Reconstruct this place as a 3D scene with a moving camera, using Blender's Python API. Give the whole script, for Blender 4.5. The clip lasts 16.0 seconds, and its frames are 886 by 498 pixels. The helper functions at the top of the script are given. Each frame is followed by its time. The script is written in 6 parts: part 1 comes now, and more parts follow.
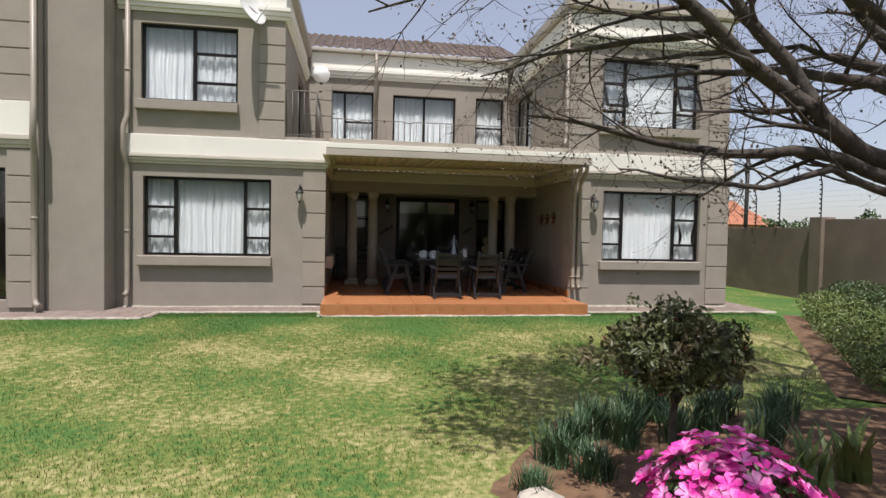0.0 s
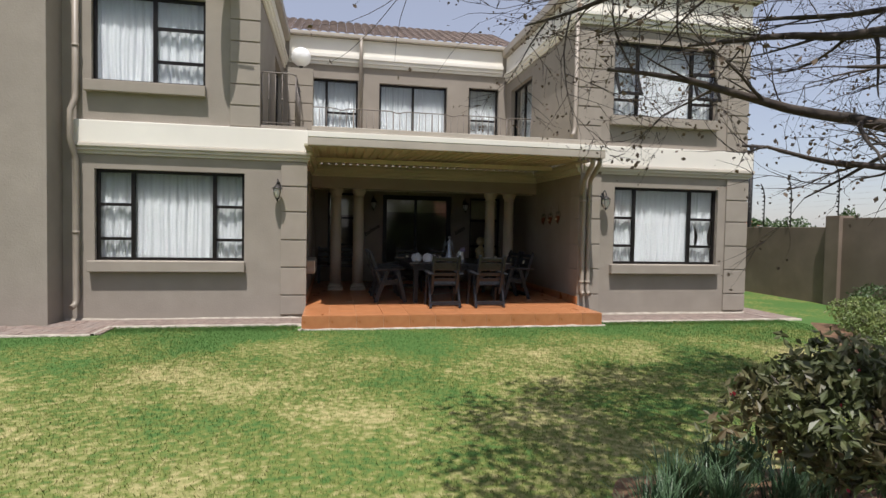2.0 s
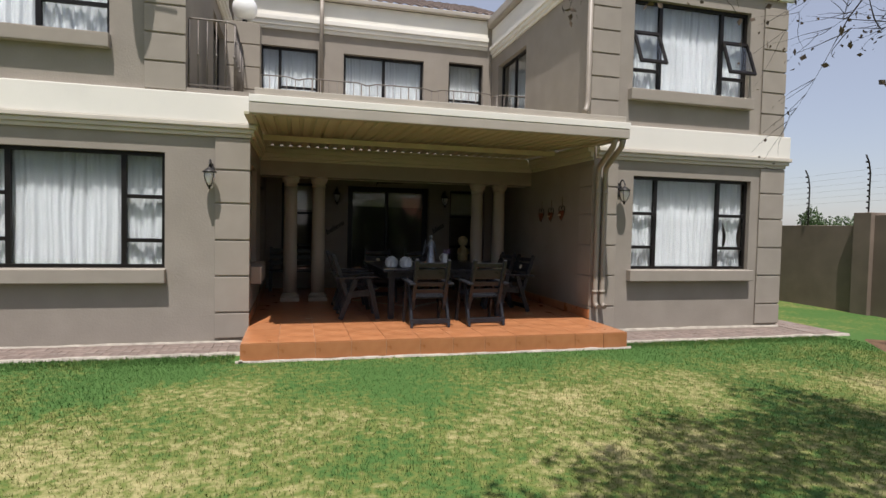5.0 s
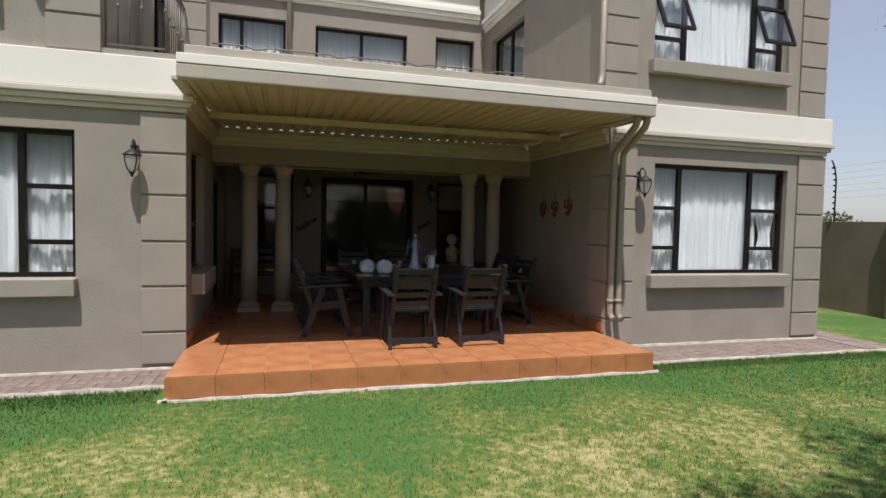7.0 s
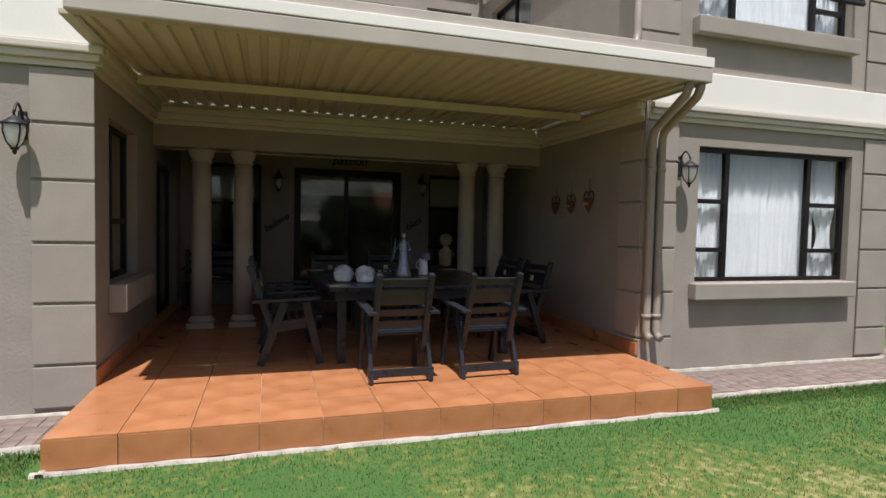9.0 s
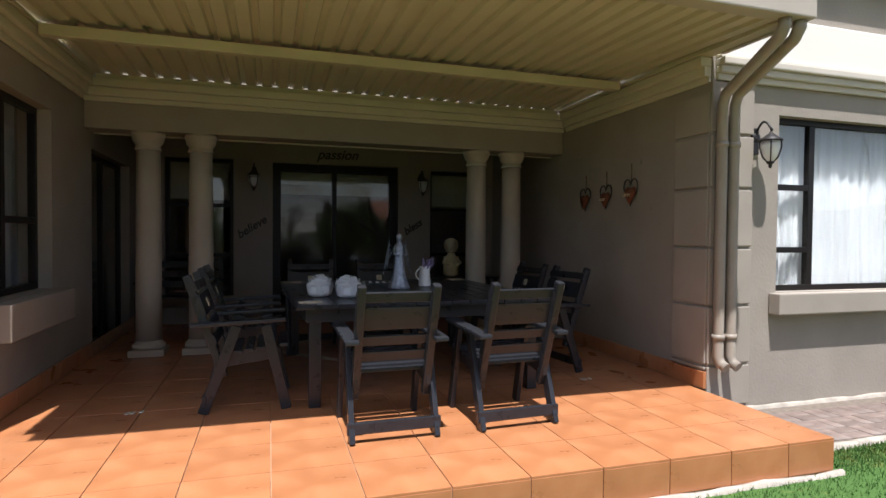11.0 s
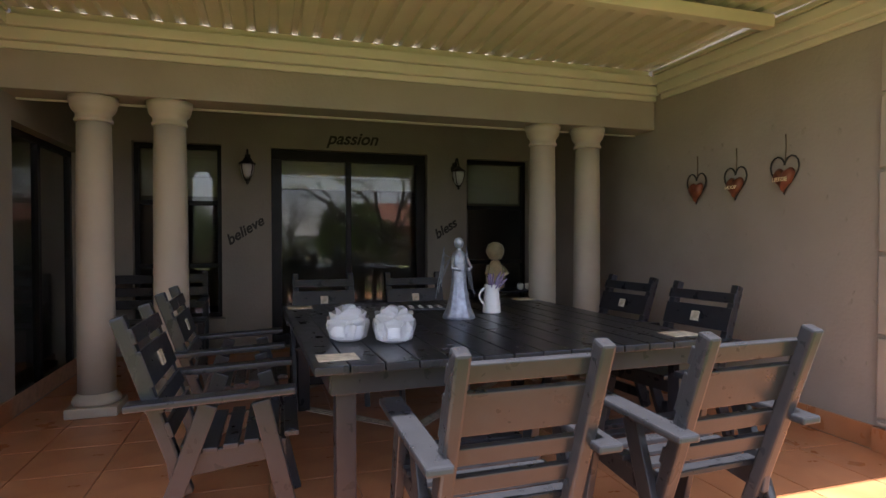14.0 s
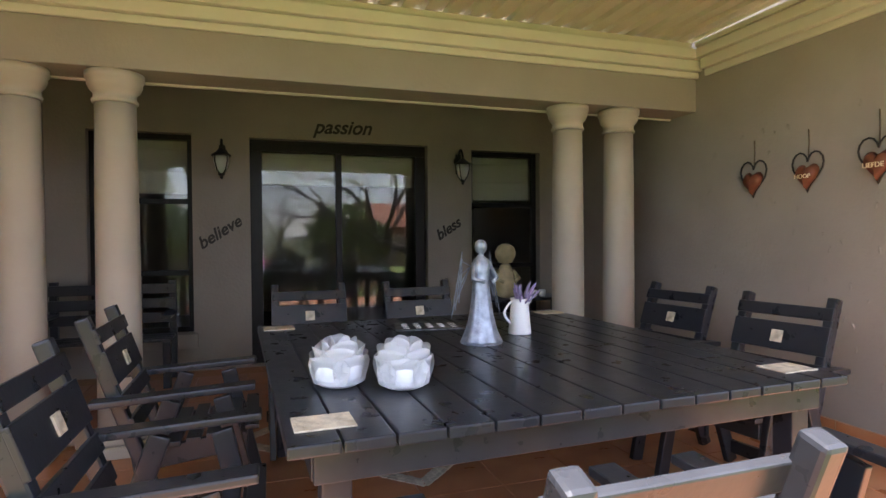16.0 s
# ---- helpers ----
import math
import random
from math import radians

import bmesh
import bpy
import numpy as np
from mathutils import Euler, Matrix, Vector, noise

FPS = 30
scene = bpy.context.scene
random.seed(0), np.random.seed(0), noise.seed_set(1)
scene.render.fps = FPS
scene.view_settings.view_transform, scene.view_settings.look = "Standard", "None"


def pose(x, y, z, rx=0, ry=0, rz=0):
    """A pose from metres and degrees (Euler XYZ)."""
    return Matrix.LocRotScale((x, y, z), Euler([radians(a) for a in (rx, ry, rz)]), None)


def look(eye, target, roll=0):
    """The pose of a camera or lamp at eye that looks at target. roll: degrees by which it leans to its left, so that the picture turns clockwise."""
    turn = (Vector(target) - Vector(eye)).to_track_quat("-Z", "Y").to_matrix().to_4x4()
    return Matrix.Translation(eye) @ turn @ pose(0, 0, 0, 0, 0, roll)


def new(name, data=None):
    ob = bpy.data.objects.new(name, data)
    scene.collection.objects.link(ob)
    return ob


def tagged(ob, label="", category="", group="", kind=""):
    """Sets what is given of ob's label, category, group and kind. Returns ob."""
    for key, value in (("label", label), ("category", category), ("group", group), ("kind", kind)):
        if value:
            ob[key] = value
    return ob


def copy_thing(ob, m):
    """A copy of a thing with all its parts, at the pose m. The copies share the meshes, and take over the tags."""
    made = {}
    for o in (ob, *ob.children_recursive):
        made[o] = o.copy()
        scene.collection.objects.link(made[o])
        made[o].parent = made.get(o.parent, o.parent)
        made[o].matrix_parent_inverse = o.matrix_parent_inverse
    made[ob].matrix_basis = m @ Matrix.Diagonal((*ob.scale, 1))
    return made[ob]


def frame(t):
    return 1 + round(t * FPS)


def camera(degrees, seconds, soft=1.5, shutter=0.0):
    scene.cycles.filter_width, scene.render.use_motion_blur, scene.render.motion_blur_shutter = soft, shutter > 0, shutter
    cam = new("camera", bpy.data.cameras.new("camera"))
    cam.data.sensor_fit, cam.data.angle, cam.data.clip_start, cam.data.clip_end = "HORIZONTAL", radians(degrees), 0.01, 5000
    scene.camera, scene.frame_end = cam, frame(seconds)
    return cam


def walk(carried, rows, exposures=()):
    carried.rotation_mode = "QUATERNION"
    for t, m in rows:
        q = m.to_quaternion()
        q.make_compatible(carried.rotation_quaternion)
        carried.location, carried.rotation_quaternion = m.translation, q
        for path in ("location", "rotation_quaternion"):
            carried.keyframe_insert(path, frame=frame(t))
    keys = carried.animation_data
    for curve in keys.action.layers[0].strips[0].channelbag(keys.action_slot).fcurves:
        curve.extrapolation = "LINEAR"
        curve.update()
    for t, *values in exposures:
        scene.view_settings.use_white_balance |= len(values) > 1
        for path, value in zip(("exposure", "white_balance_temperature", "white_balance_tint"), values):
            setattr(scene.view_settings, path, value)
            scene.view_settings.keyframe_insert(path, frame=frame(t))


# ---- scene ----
cam = camera(76.3, 16.0)
PATH = [
    (0, (1.123, 1.212, 1.761), (1.429, 3.187, 1.689), 1.2),
    (0.5, (1.071, 1.541, 1.742), (1.391, 3.514, 1.673), 1.2),
    (1, (1.045, 1.852, 1.715), (1.382, 3.822, 1.651), 1.2),
    (1.5, (1.004, 2.184, 1.743), (1.364, 4.15, 1.675), 1.2),
    (2, (0.991, 2.474, 1.774), (1.371, 4.436, 1.701), 1.1),
    (2.5, (1.017, 2.826, 1.783), (1.415, 4.785, 1.71), 1.1),
    (3, (1.0, 3.179, 1.757), (1.419, 5.133, 1.688), 1.1),
    (3.5, (0.983, 3.565, 1.739), (1.427, 5.514, 1.674), 1.1),
    (4, (0.994, 3.923, 1.767), (1.461, 5.866, 1.693), 1.1),
    (4.5, (1.032, 4.3, 1.757), (1.523, 6.238, 1.681), 1.2),
    (7, (1.495, 6.082, 1.782), (2.048, 8.002, 1.689), 1.2),
    (7.5, (1.559, 6.481, 1.775), (2.124, 8.397, 1.683), 1.3),
    (8, (1.647, 6.813, 1.747), (2.224, 8.726, 1.658), 1.3),
    (8.5, (1.755, 7.187, 1.733), (2.342, 9.097, 1.643), 1.3),
    (9, (1.836, 7.543, 1.732), (2.428, 9.451, 1.643), 1.2),
    (9.2, (1.891, 7.659, 1.744), (2.48, 9.568, 1.648), 1.3),
    (11.5, (2.225, 9.249, 1.58), (2.814, 11.16, 1.544), 0.3),
    (12, (2.224, 9.57, 1.586), (2.814, 11.48, 1.553), 0.2),
    (12.5, (2.244, 9.866, 1.59), (2.83, 11.778, 1.554), 0.1),
    (13, (2.254, 10.154, 1.614), (2.834, 12.068, 1.576), 0.0),
    (13.5, (2.234, 10.44, 1.614), (2.816, 12.353, 1.578), -0.0),
    (14, (2.221, 10.672, 1.613), (2.81, 12.583, 1.573), -0.0),
    (14.5, (2.259, 10.938, 1.625), (2.852, 12.848, 1.585), -0.1),
    (15, (2.293, 11.133, 1.624), (2.89, 13.041, 1.584), -0.2),
    (15.5, (2.312, 11.319, 1.64), (2.916, 13.225, 1.596), -0.4),
    (16, (2.327, 11.46, 1.624), (2.947, 13.361, 1.585), -0.4),
]
EXPOSURES = [(0, 0.22, 6560, 14), (4.7, 0.12, 6560, 14), (9.2, 0.28, 6320, 14), (11.5, 0.85, 6250, 14), (12.5, 1.15, 6350, 15), (14.0, 2.05, 6450, 19), (15.0, 2.42, 6350, 18), (16.0, 2.97, 6300, 18)]
walk(cam, [(t, look(eye, target, roll)) for t, eye, target, roll in PATH], EXPOSURES)

# ---- world and sun ----
SUN = Vector((0.10, 0.36, -1.0)).normalized()
world = bpy.data.worlds.new("sky")
scene.world = world
world.use_nodes = True
wn = world.node_tree.nodes
sky = wn.new("ShaderNodeTexSky")
sky.sky_type = "NISHITA"
sky.sun_disc = False
sky.sun_elevation = math.asin(-SUN.z)
sky.sun_rotation = math.atan2(-SUN.x, -SUN.y)
sky.air_density, sky.dust_density, sky.ozone_density = 1.0, 1.0, 1.0
wn["Background"].inputs["Strength"].default_value = 0.105
haze = wn.new("ShaderNodeMix")
haze.data_type = "RGBA"
haze.inputs["Factor"].default_value = 0.40
haze.inputs[7].default_value = (5.8, 5.95, 6.8, 1)
world.node_tree.links.new(sky.outputs["Color"], haze.inputs[6])
world.node_tree.links.new(haze.outputs[2], wn["Background"].inputs["Color"])
sun = new("sun", bpy.data.lights.new("sun", "SUN"))
sun.data.energy, sun.data.angle, sun.data.color = 4.8, radians(0.6), (1.0, 0.975, 0.94)
sun.matrix_world = look((0, 0, 20), Vector((0, 0, 20)) + SUN)


# ---- materials ----
def material(name, color, rough=0.6, metal=0.0, vary=0.15, scale=6.0, bump=0.0, bump_scale=60.0, second=None, second_scale=1.2, amount=0.5, rand=0.0, spec=0.5, space="Object"):
    m = bpy.data.materials.new(name)
    m.use_nodes = True
    nt = m.node_tree
    n, link = nt.nodes, nt.links.new
    b = n["Principled BSDF"]
    b.inputs["Roughness"].default_value = rough
    b.inputs["Metallic"].default_value = metal
    b.inputs["Specular IOR Level"].default_value = spec
    tc = n.new("ShaderNodeTexCoord")
    if space == "World":
        geo = n.new("ShaderNodeNewGeometry")
        vec = geo.outputs["Position"]
    else:
        vec = tc.outputs["Object"]
    noi = n.new("ShaderNodeTexNoise")
    noi.inputs["Scale"].default_value, noi.inputs["Detail"].default_value = scale, 8
    link(vec, noi.inputs["Vector"])
    ramp = n.new("ShaderNodeMapRange")
    ramp.inputs["From Min"].default_value, ramp.inputs["From Max"].default_value = 0.3, 0.7
    ramp.inputs["To Min"].default_value, ramp.inputs["To Max"].default_value = 1 - vary, 1 + vary
    link(noi.outputs["Fac"], ramp.inputs["Value"])
    col = n.new("ShaderNodeVectorMath")
    col.operation = "SCALE"
    col.inputs[0].default_value = color
    link(ramp.outputs["Result"], col.inputs["Scale"])
    out = col.outputs["Vector"]
    if second:
        no2 = n.new("ShaderNodeTexNoise")
        no2.inputs["Scale"].default_value, no2.inputs["Detail"].default_value = second_scale, 6
        link(vec, no2.inputs["Vector"])
        r2 = n.new("ShaderNodeMapRange")
        r2.inputs["From Min"].default_value, r2.inputs["From Max"].default_value = 0.45, 0.7
        r2.inputs["To Max"].default_value = amount
        link(no2.outputs["Fac"], r2.inputs["Value"])
        mix = n.new("ShaderNodeMix")
        mix.data_type = "RGBA"
        link(r2.outputs["Result"], mix.inputs["Factor"])
        link(out, mix.inputs[6])
        mix.inputs[7].default_value = (*second, 1)
        out = mix.outputs[2]
    if rand:
        info = n.new("ShaderNodeObjectInfo")
        r3 = n.new("ShaderNodeMapRange")
        r3.inputs["To Min"].default_value, r3.inputs["To Max"].default_value = 1 - rand, 1 + rand
        link(info.outputs["Random"], r3.inputs["Value"])
        sc = n.new("ShaderNodeVectorMath")
        sc.operation = "SCALE"
        link(out, sc.inputs[0])
        link(r3.outputs["Result"], sc.inputs["Scale"])
        out = sc.outputs["Vector"]
    link(out, b.inputs["Base Color"])
    rr = n.new("ShaderNodeMapRange")
    rr.inputs["To Min"].default_value, rr.inputs["To Max"].default_value = max(rough - 0.1, 0.02), min(rough + 0.1, 1)
    link(noi.outputs["Fac"], rr.inputs["Value"])
    link(rr.outputs["Result"], b.inputs["Roughness"])
    if bump:
        nb = n.new("ShaderNodeTexNoise")
        nb.inputs["Scale"].default_value, nb.inputs["Detail"].default_value = bump_scale, 5
        link(vec, nb.inputs["Vector"])
        bp = n.new("ShaderNodeBump")
        bp.inputs["Strength"].default_value, bp.inputs["Distance"].default_value = bump, 0.01
        link(nb.outputs["Fac"], bp.inputs["Height"])
        link(bp.outputs["Normal"], b.inputs["Normal"])
    return m


PLASTER = material("taupe_plaster", (0.315, 0.280, 0.235), 0.85, vary=0.07, scale=2.5, bump=0.32, bump_scale=38, second=(0.27, 0.24, 0.20), second_scale=0.7, amount=0.5, space="World", spec=0.2)
QUOIN = material("quoin_plaster", (0.33, 0.293, 0.245), 0.85, vary=0.06, scale=3, bump=0.15, bump_scale=60, space="World", spec=0.2)
COLUMN = material("column_paint", (0.42, 0.37, 0.295), 0.7, vary=0.06, scale=3, bump=0.06, space="World", spec=0.3)
CREAM = material("cream_plaster", (0.80, 0.77, 0.69), 0.8, vary=0.04, scale=2, bump=0.1, space="World", second=(0.70, 0.66, 0.58), second_scale=1.0, amount=0.35, spec=0.2)
MOULD = material("moulding_paint", (0.56, 0.515, 0.44), 0.75, vary=0.05, scale=3, space="World", bump=0.08, spec=0.25)
CORNICE = material("cornice_paint", (0.56, 0.53, 0.42), 0.6, vary=0.05, scale=3, space="World", spec=0.3)
LOUVRE = material("louvre_steel", (0.50, 0.46, 0.33), 0.45, vary=0.06, scale=4, space="World", spec=0.4)
FASCIA = material("fascia_paint", (0.42, 0.375, 0.31), 0.55, vary=0.06, scale=3, space="World")
PIPE = material("downpipe_paint", (0.30, 0.26, 0.21), 0.45, vary=0.08, scale=5, space="World")
BLACK = material("black_aluminium", (0.012, 0.010, 0.009), 0.4, spec=0.22, metal=0.0, vary=0.2, scale=8)
IRON = material("wrought_iron", (0.03, 0.028, 0.027), 0.5, metal=0.4, vary=0.3, scale=20)
GREYIRON = material("painted_rail", (0.14, 0.12, 0.10), 0.5, metal=0.2, vary=0.2, scale=20)
TILE = material("terracotta_tile", (0.44, 0.178, 0.074), 0.30, vary=0.16, scale=3.5, bump=0.06, bump_scale=30, second=(0.50, 0.235, 0.11), second_scale=5, amount=0.6, rand=0.05)
GROUT = material("tile_grout", (0.50, 0.30, 0.185), 0.9, vary=0.15, scale=20, space="World")
PAVER = material("brick_paver", (0.205, 0.155, 0.128), 0.9, vary=0.25, scale=9, bump=0.4, bump_scale=70, second=(0.25, 0.22, 0.195), second_scale=4, amount=0.6, rand=0.14)
SAND = material("joint_sand", (0.17, 0.14, 0.11), 0.95, vary=0.25, scale=20, bump=0.3, space="World")
CEMENT = material("rough_cement", (0.40, 0.36, 0.30), 0.95, vary=0.25, scale=8, bump=0.6, bump_scale=30, space="World")
SOIL = material("garden_soil", (0.13, 0.075, 0.04), 0.95, vary=0.4, scale=9, bump=1.0, bump_scale=25, space="World", second=(0.2, 0.11, 0.06), second_scale=3)
WALLDARK = material("boundary_plaster", (0.235, 0.185, 0.145), 0.9, vary=0.12, scale=2, bump=0.3, bump_scale=40, second=(0.17, 0.13, 0.10), second_scale=0.8, amount=0.7, space="World", spec=0.2)
ROOFT = material("roof_tile", (0.14, 0.105, 0.088), 0.8, vary=0.3, scale=5, bump=0.3, space="World")
REDROOF = material("red_roof_tile", (0.40, 0.16, 0.09), 0.8, vary=0.25, scale=3, space="World")
WOOD = material("dark_stained_wood", (0.021, 0.0225, 0.027), 0.30, vary=0.14, scale=14, bump=0.05, bump_scale=50, second=(0.031, 0.033, 0.038), second_scale=6, amount=0.35, spec=0.33)
STONE = material("carved_cream_tile", (0.60, 0.52, 0.38), 0.6, vary=0.2, scale=25, bump=0.5, bump_scale=60, second=(0.36, 0.29, 0.19), second_scale=28, amount=0.8)
MOSAIC = material("mosaic_stone", (0.62, 0.56, 0.46), 0.6, vary=0.2, scale=15, rand=0.2)
CERAMIC = material("white_glazed_ceramic", (0.86, 0.86, 0.86), 0.3, vary=0.03, scale=12, second=(0.78, 0.80, 0.83), second_scale=14, amount=0.5)
ENAMEL = material("white_enamel", (0.85, 0.84, 0.80), 0.25, vary=0.02, scale=10)
PEWTER = material("brushed_pewter", (0.34, 0.37, 0.42), 0.42, metal=0.55, vary=0.35, scale=26, bump=0.4, bump_scale=60)
WIRE = material("galvanised_wire", (0.50, 0.50, 0.50), 0.4, metal=0.7, vary=0.2, scale=20)
LAVENDER = material("dried_lavender", (0.28, 0.22, 0.36), 0.9, vary=0.4, scale=30)
SLATE = material("slate_board", (0.035, 0.04, 0.043), 0.6, vary=0.3, scale=12, second=(0.3, 0.32, 0.33), second_scale=20, amount=0.5)
CLAY = material("rusty_heart", (0.19, 0.055, 0.025), 0.55, metal=0.2, vary=0.35, scale=14, second=(0.10, 0.035, 0.02), second_scale=9)
LETTER = material("painted_letters", (0.75, 0.62, 0.40), 0.5, vary=0.05)
STEEL = material("cut_steel_letters", (0.035, 0.03, 0.026), 0.5, metal=0.3, vary=0.2)
BARK = material("tree_bark", (0.055, 0.043, 0.035), 0.95, vary=0.4, scale=14, bump=1.0, bump_scale=30, second=(0.10, 0.085, 0.068), second_scale=5, amount=0.7)
LEAF = material("evergreen_leaf", (0.045, 0.085, 0.024), 0.45, vary=0.45, scale=7, second=(0.10, 0.13, 0.035), second_scale=3, space="World", amount=0.7)
HEDGE = material("hedge_leaf", (0.10, 0.15, 0.038), 0.5, vary=0.45, scale=8, second=(0.20, 0.22, 0.06), second_scale=3, space="World", amount=0.8)
STRAP = material("strap_leaf", (0.058, 0.112, 0.050), 0.45, vary=0.4, scale=5, space="World", second=(0.10, 0.17, 0.075), second_scale=3)
SHRUB = material("shrub_leaf", (0.072, 0.088, 0.030), 0.5, vary=0.45, scale=9, second=(0.13, 0.085, 0.045), second_scale=5, space="World", amount=0.8)
POD = material("dry_seed_pods", (0.13, 0.095, 0.065), 0.9, vary=0.4, scale=10, space="World")
PINK = material("magenta_petal", (0.66, 0.035, 0.32), 0.55, vary=0.3, scale=18, second=(0.85, 0.42, 0.66), second_scale=16, amount=0.95, space="World")
REDBUD = material("red_bud", (0.42, 0.02, 0.05), 0.6, vary=0.2)
CURTAIN = material("white_sheer_curtain", (0.54, 0.56, 0.58), 0.9, vary=0.05, scale=3, spec=0.1)
BLIND = material("cream_roller_blind", (0.60, 0.58, 0.47), 0.9, vary=0.05, scale=3)
# indoor dimness put into the colour: one dark tone for all room surfaces
ROOM = material("unlit_room_tone", (0.16, 0.14, 0.12), 0.9, vary=0.1, scale=2, space="World")
WHITEP = material("white_paint", (0.78, 0.77, 0.74), 0.5, vary=0.05, scale=5)
FIGURE = material("painted_figure", (0.62, 0.53, 0.30), 0.6, vary=0.15, scale=12)
BRICKFAR = material("far_brick", (0.42, 0.20, 0.12), 0.9, vary=0.2, scale=2, space="World")


def glass_material(name, color, rough, ior=1.45):
    m = bpy.data.materials.new(name)
    m.use_nodes = True
    b = m.node_tree.nodes["Principled BSDF"]
    b.inputs["Base Color"].default_value = (*color, 1)
    b.inputs["Roughness"].default_value = rough
    b.inputs["Transmission Weight"].default_value = 1.0
    b.inputs["IOR"].default_value = ior
    return m


GLASS = glass_material("window_glass", (0.93, 0.96, 0.95), 0.0)
FROST = glass_material("frosted_lamp_glass", (0.95, 0.95, 0.93), 0.45)
OPAL = material("opal_globe", (0.85, 0.85, 0.83), 0.3, vary=0.02)
OPAL.node_tree.nodes["Principled BSDF"].inputs["Subsurface Weight"].default_value = 1.0
OPAL.node_tree.nodes["Principled BSDF"].inputs["Subsurface Radius"].default_value = (0.3, 0.3, 0.3)
OPAL.node_tree.nodes["Principled BSDF"].inputs["Subsurface Scale"].default_value = 1.0


def lawn_material():
    m = bpy.data.materials.new("lawn_grass")
    m.use_nodes = True
    nt = m.node_tree
    n, link = nt.nodes, nt.links.new
    b = n["Principled BSDF"]
    b.inputs["Roughness"].default_value, b.inputs["Specular IOR Level"].default_value = 0.85, 0.15
    geo = n.new("ShaderNodeNewGeometry")
    sep = n.new("ShaderNodeSeparateXYZ")
    link(geo.outputs["Position"], sep.inputs[0])
    big, small = n.new("ShaderNodeTexNoise"), n.new("ShaderNodeTexNoise")
    big.inputs["Scale"].default_value, big.inputs["Detail"].default_value = 0.75, 4
    small.inputs["Scale"].default_value, small.inputs["Detail"].default_value = 14.0, 8
    link(geo.outputs["Position"], big.inputs["Vector"])
    link(geo.outputs["Position"], small.inputs["Vector"])
    lush = n.new("ShaderNodeMapRange")
    lush.inputs["From Min"].default_value, lush.inputs["From Max"].default_value = 9.6, 11.0
    lush.inputs["To Min"].default_value, lush.inputs["To Max"].default_value = 0.03, -0.15
    link(sep.outputs["Y"], lush.inputs["Value"])
    a = n.new("ShaderNodeMath")
    a.operation = "MULTIPLY_ADD"
    link(small.outputs["Fac"], a.inputs[0])
    a.inputs[1].default_value = 0.95
    link(big.outputs["Fac"], a.inputs[2])
    c = n.new("ShaderNodeMath")
    c.operation = "ADD"
    link(a.outputs[0], c.inputs[0])
    link(lush.outputs["Result"], c.inputs[1])
    ramp = n.new("ShaderNodeValToRGB")
    e = ramp.color_ramp.elements
    e[0].position, e[0].color = 0.18, (0.068, 0.142, 0.036, 1)
    e[1].position, e[1].color = 0.92, (0.37, 0.33, 0.155, 1)
    mid = ramp.color_ramp.elements.new(0.50)
    mid.color = (0.148, 0.178, 0.047, 1)
    span = n.new("ShaderNodeMapRange")
    span.inputs["From Min"].default_value, span.inputs["From Max"].default_value = 0.70, 1.30
    link(c.outputs[0], span.inputs["Value"])
    link(span.outputs["Result"], ramp.inputs["Fac"])
    link(ramp.outputs["Color"], b.inputs["Base Color"])
    bp = n.new("ShaderNodeBump")
    bp.inputs["Strength"].default_value, bp.inputs["Distance"].default_value = 0.6, 0.02
    fine = n.new("ShaderNodeTexNoise")
    fine.inputs["Scale"].default_value = 60
    link(geo.outputs["Position"], fine.inputs["Vector"])
    link(fine.outputs["Fac"], bp.inputs["Height"])
    link(bp.outputs["Normal"], b.inputs["Normal"])
    return m


LAWN = lawn_material()


# ---- builders ----
def box(bm, lo, hi, m=None, bevel=0.0):
    """A box from its two corners, with rounded edges where bevel is given."""
    x0, y0, z0 = lo
    x1, y1, z1 = hi
    vs = [bm.verts.new(Vector(p) if m is None else m @ Vector(p)) for p in ((x0, y0, z0), (x1, y0, z0), (x1, y1, z0), (x0, y1, z0), (x0, y0, z1), (x1, y0, z1), (x1, y1, z1), (x0, y1, z1))]
    fs = [bm.faces.new([vs[i] for i in q]) for q in ((0, 3, 2, 1), (4, 5, 6, 7), (0, 1, 5, 4), (1, 2, 6, 5), (2, 3, 7, 6), (3, 0, 4, 7))]
    if bevel:
        es = list({e for f in fs for e in f.edges})
        bmesh.ops.bevel(bm, geom=es, offset=bevel, segments=2, profile=0.6, affect="EDGES", clamp_overlap=True)
    return bm


def bar(bm, p, q, w, d, bevel=0.004, up=(0, 0, 1)):
    """A board of section w x d from p to q; w lies across, d along up."""
    p, q = Vector(p), Vector(q)
    z = (q - p).normalized()
    x = Vector(up).cross(z)
    if x.length < 1e-4:
        x = Vector((1, 0, 0)).cross(z)
    x.normalize()
    y = z.cross(x)
    m = Matrix((x, y, z)).transposed().to_4x4()
    m.translation = p
    return box(bm, (-w / 2, -d / 2, 0), (w / 2, d / 2, (q - p).length), m, bevel)


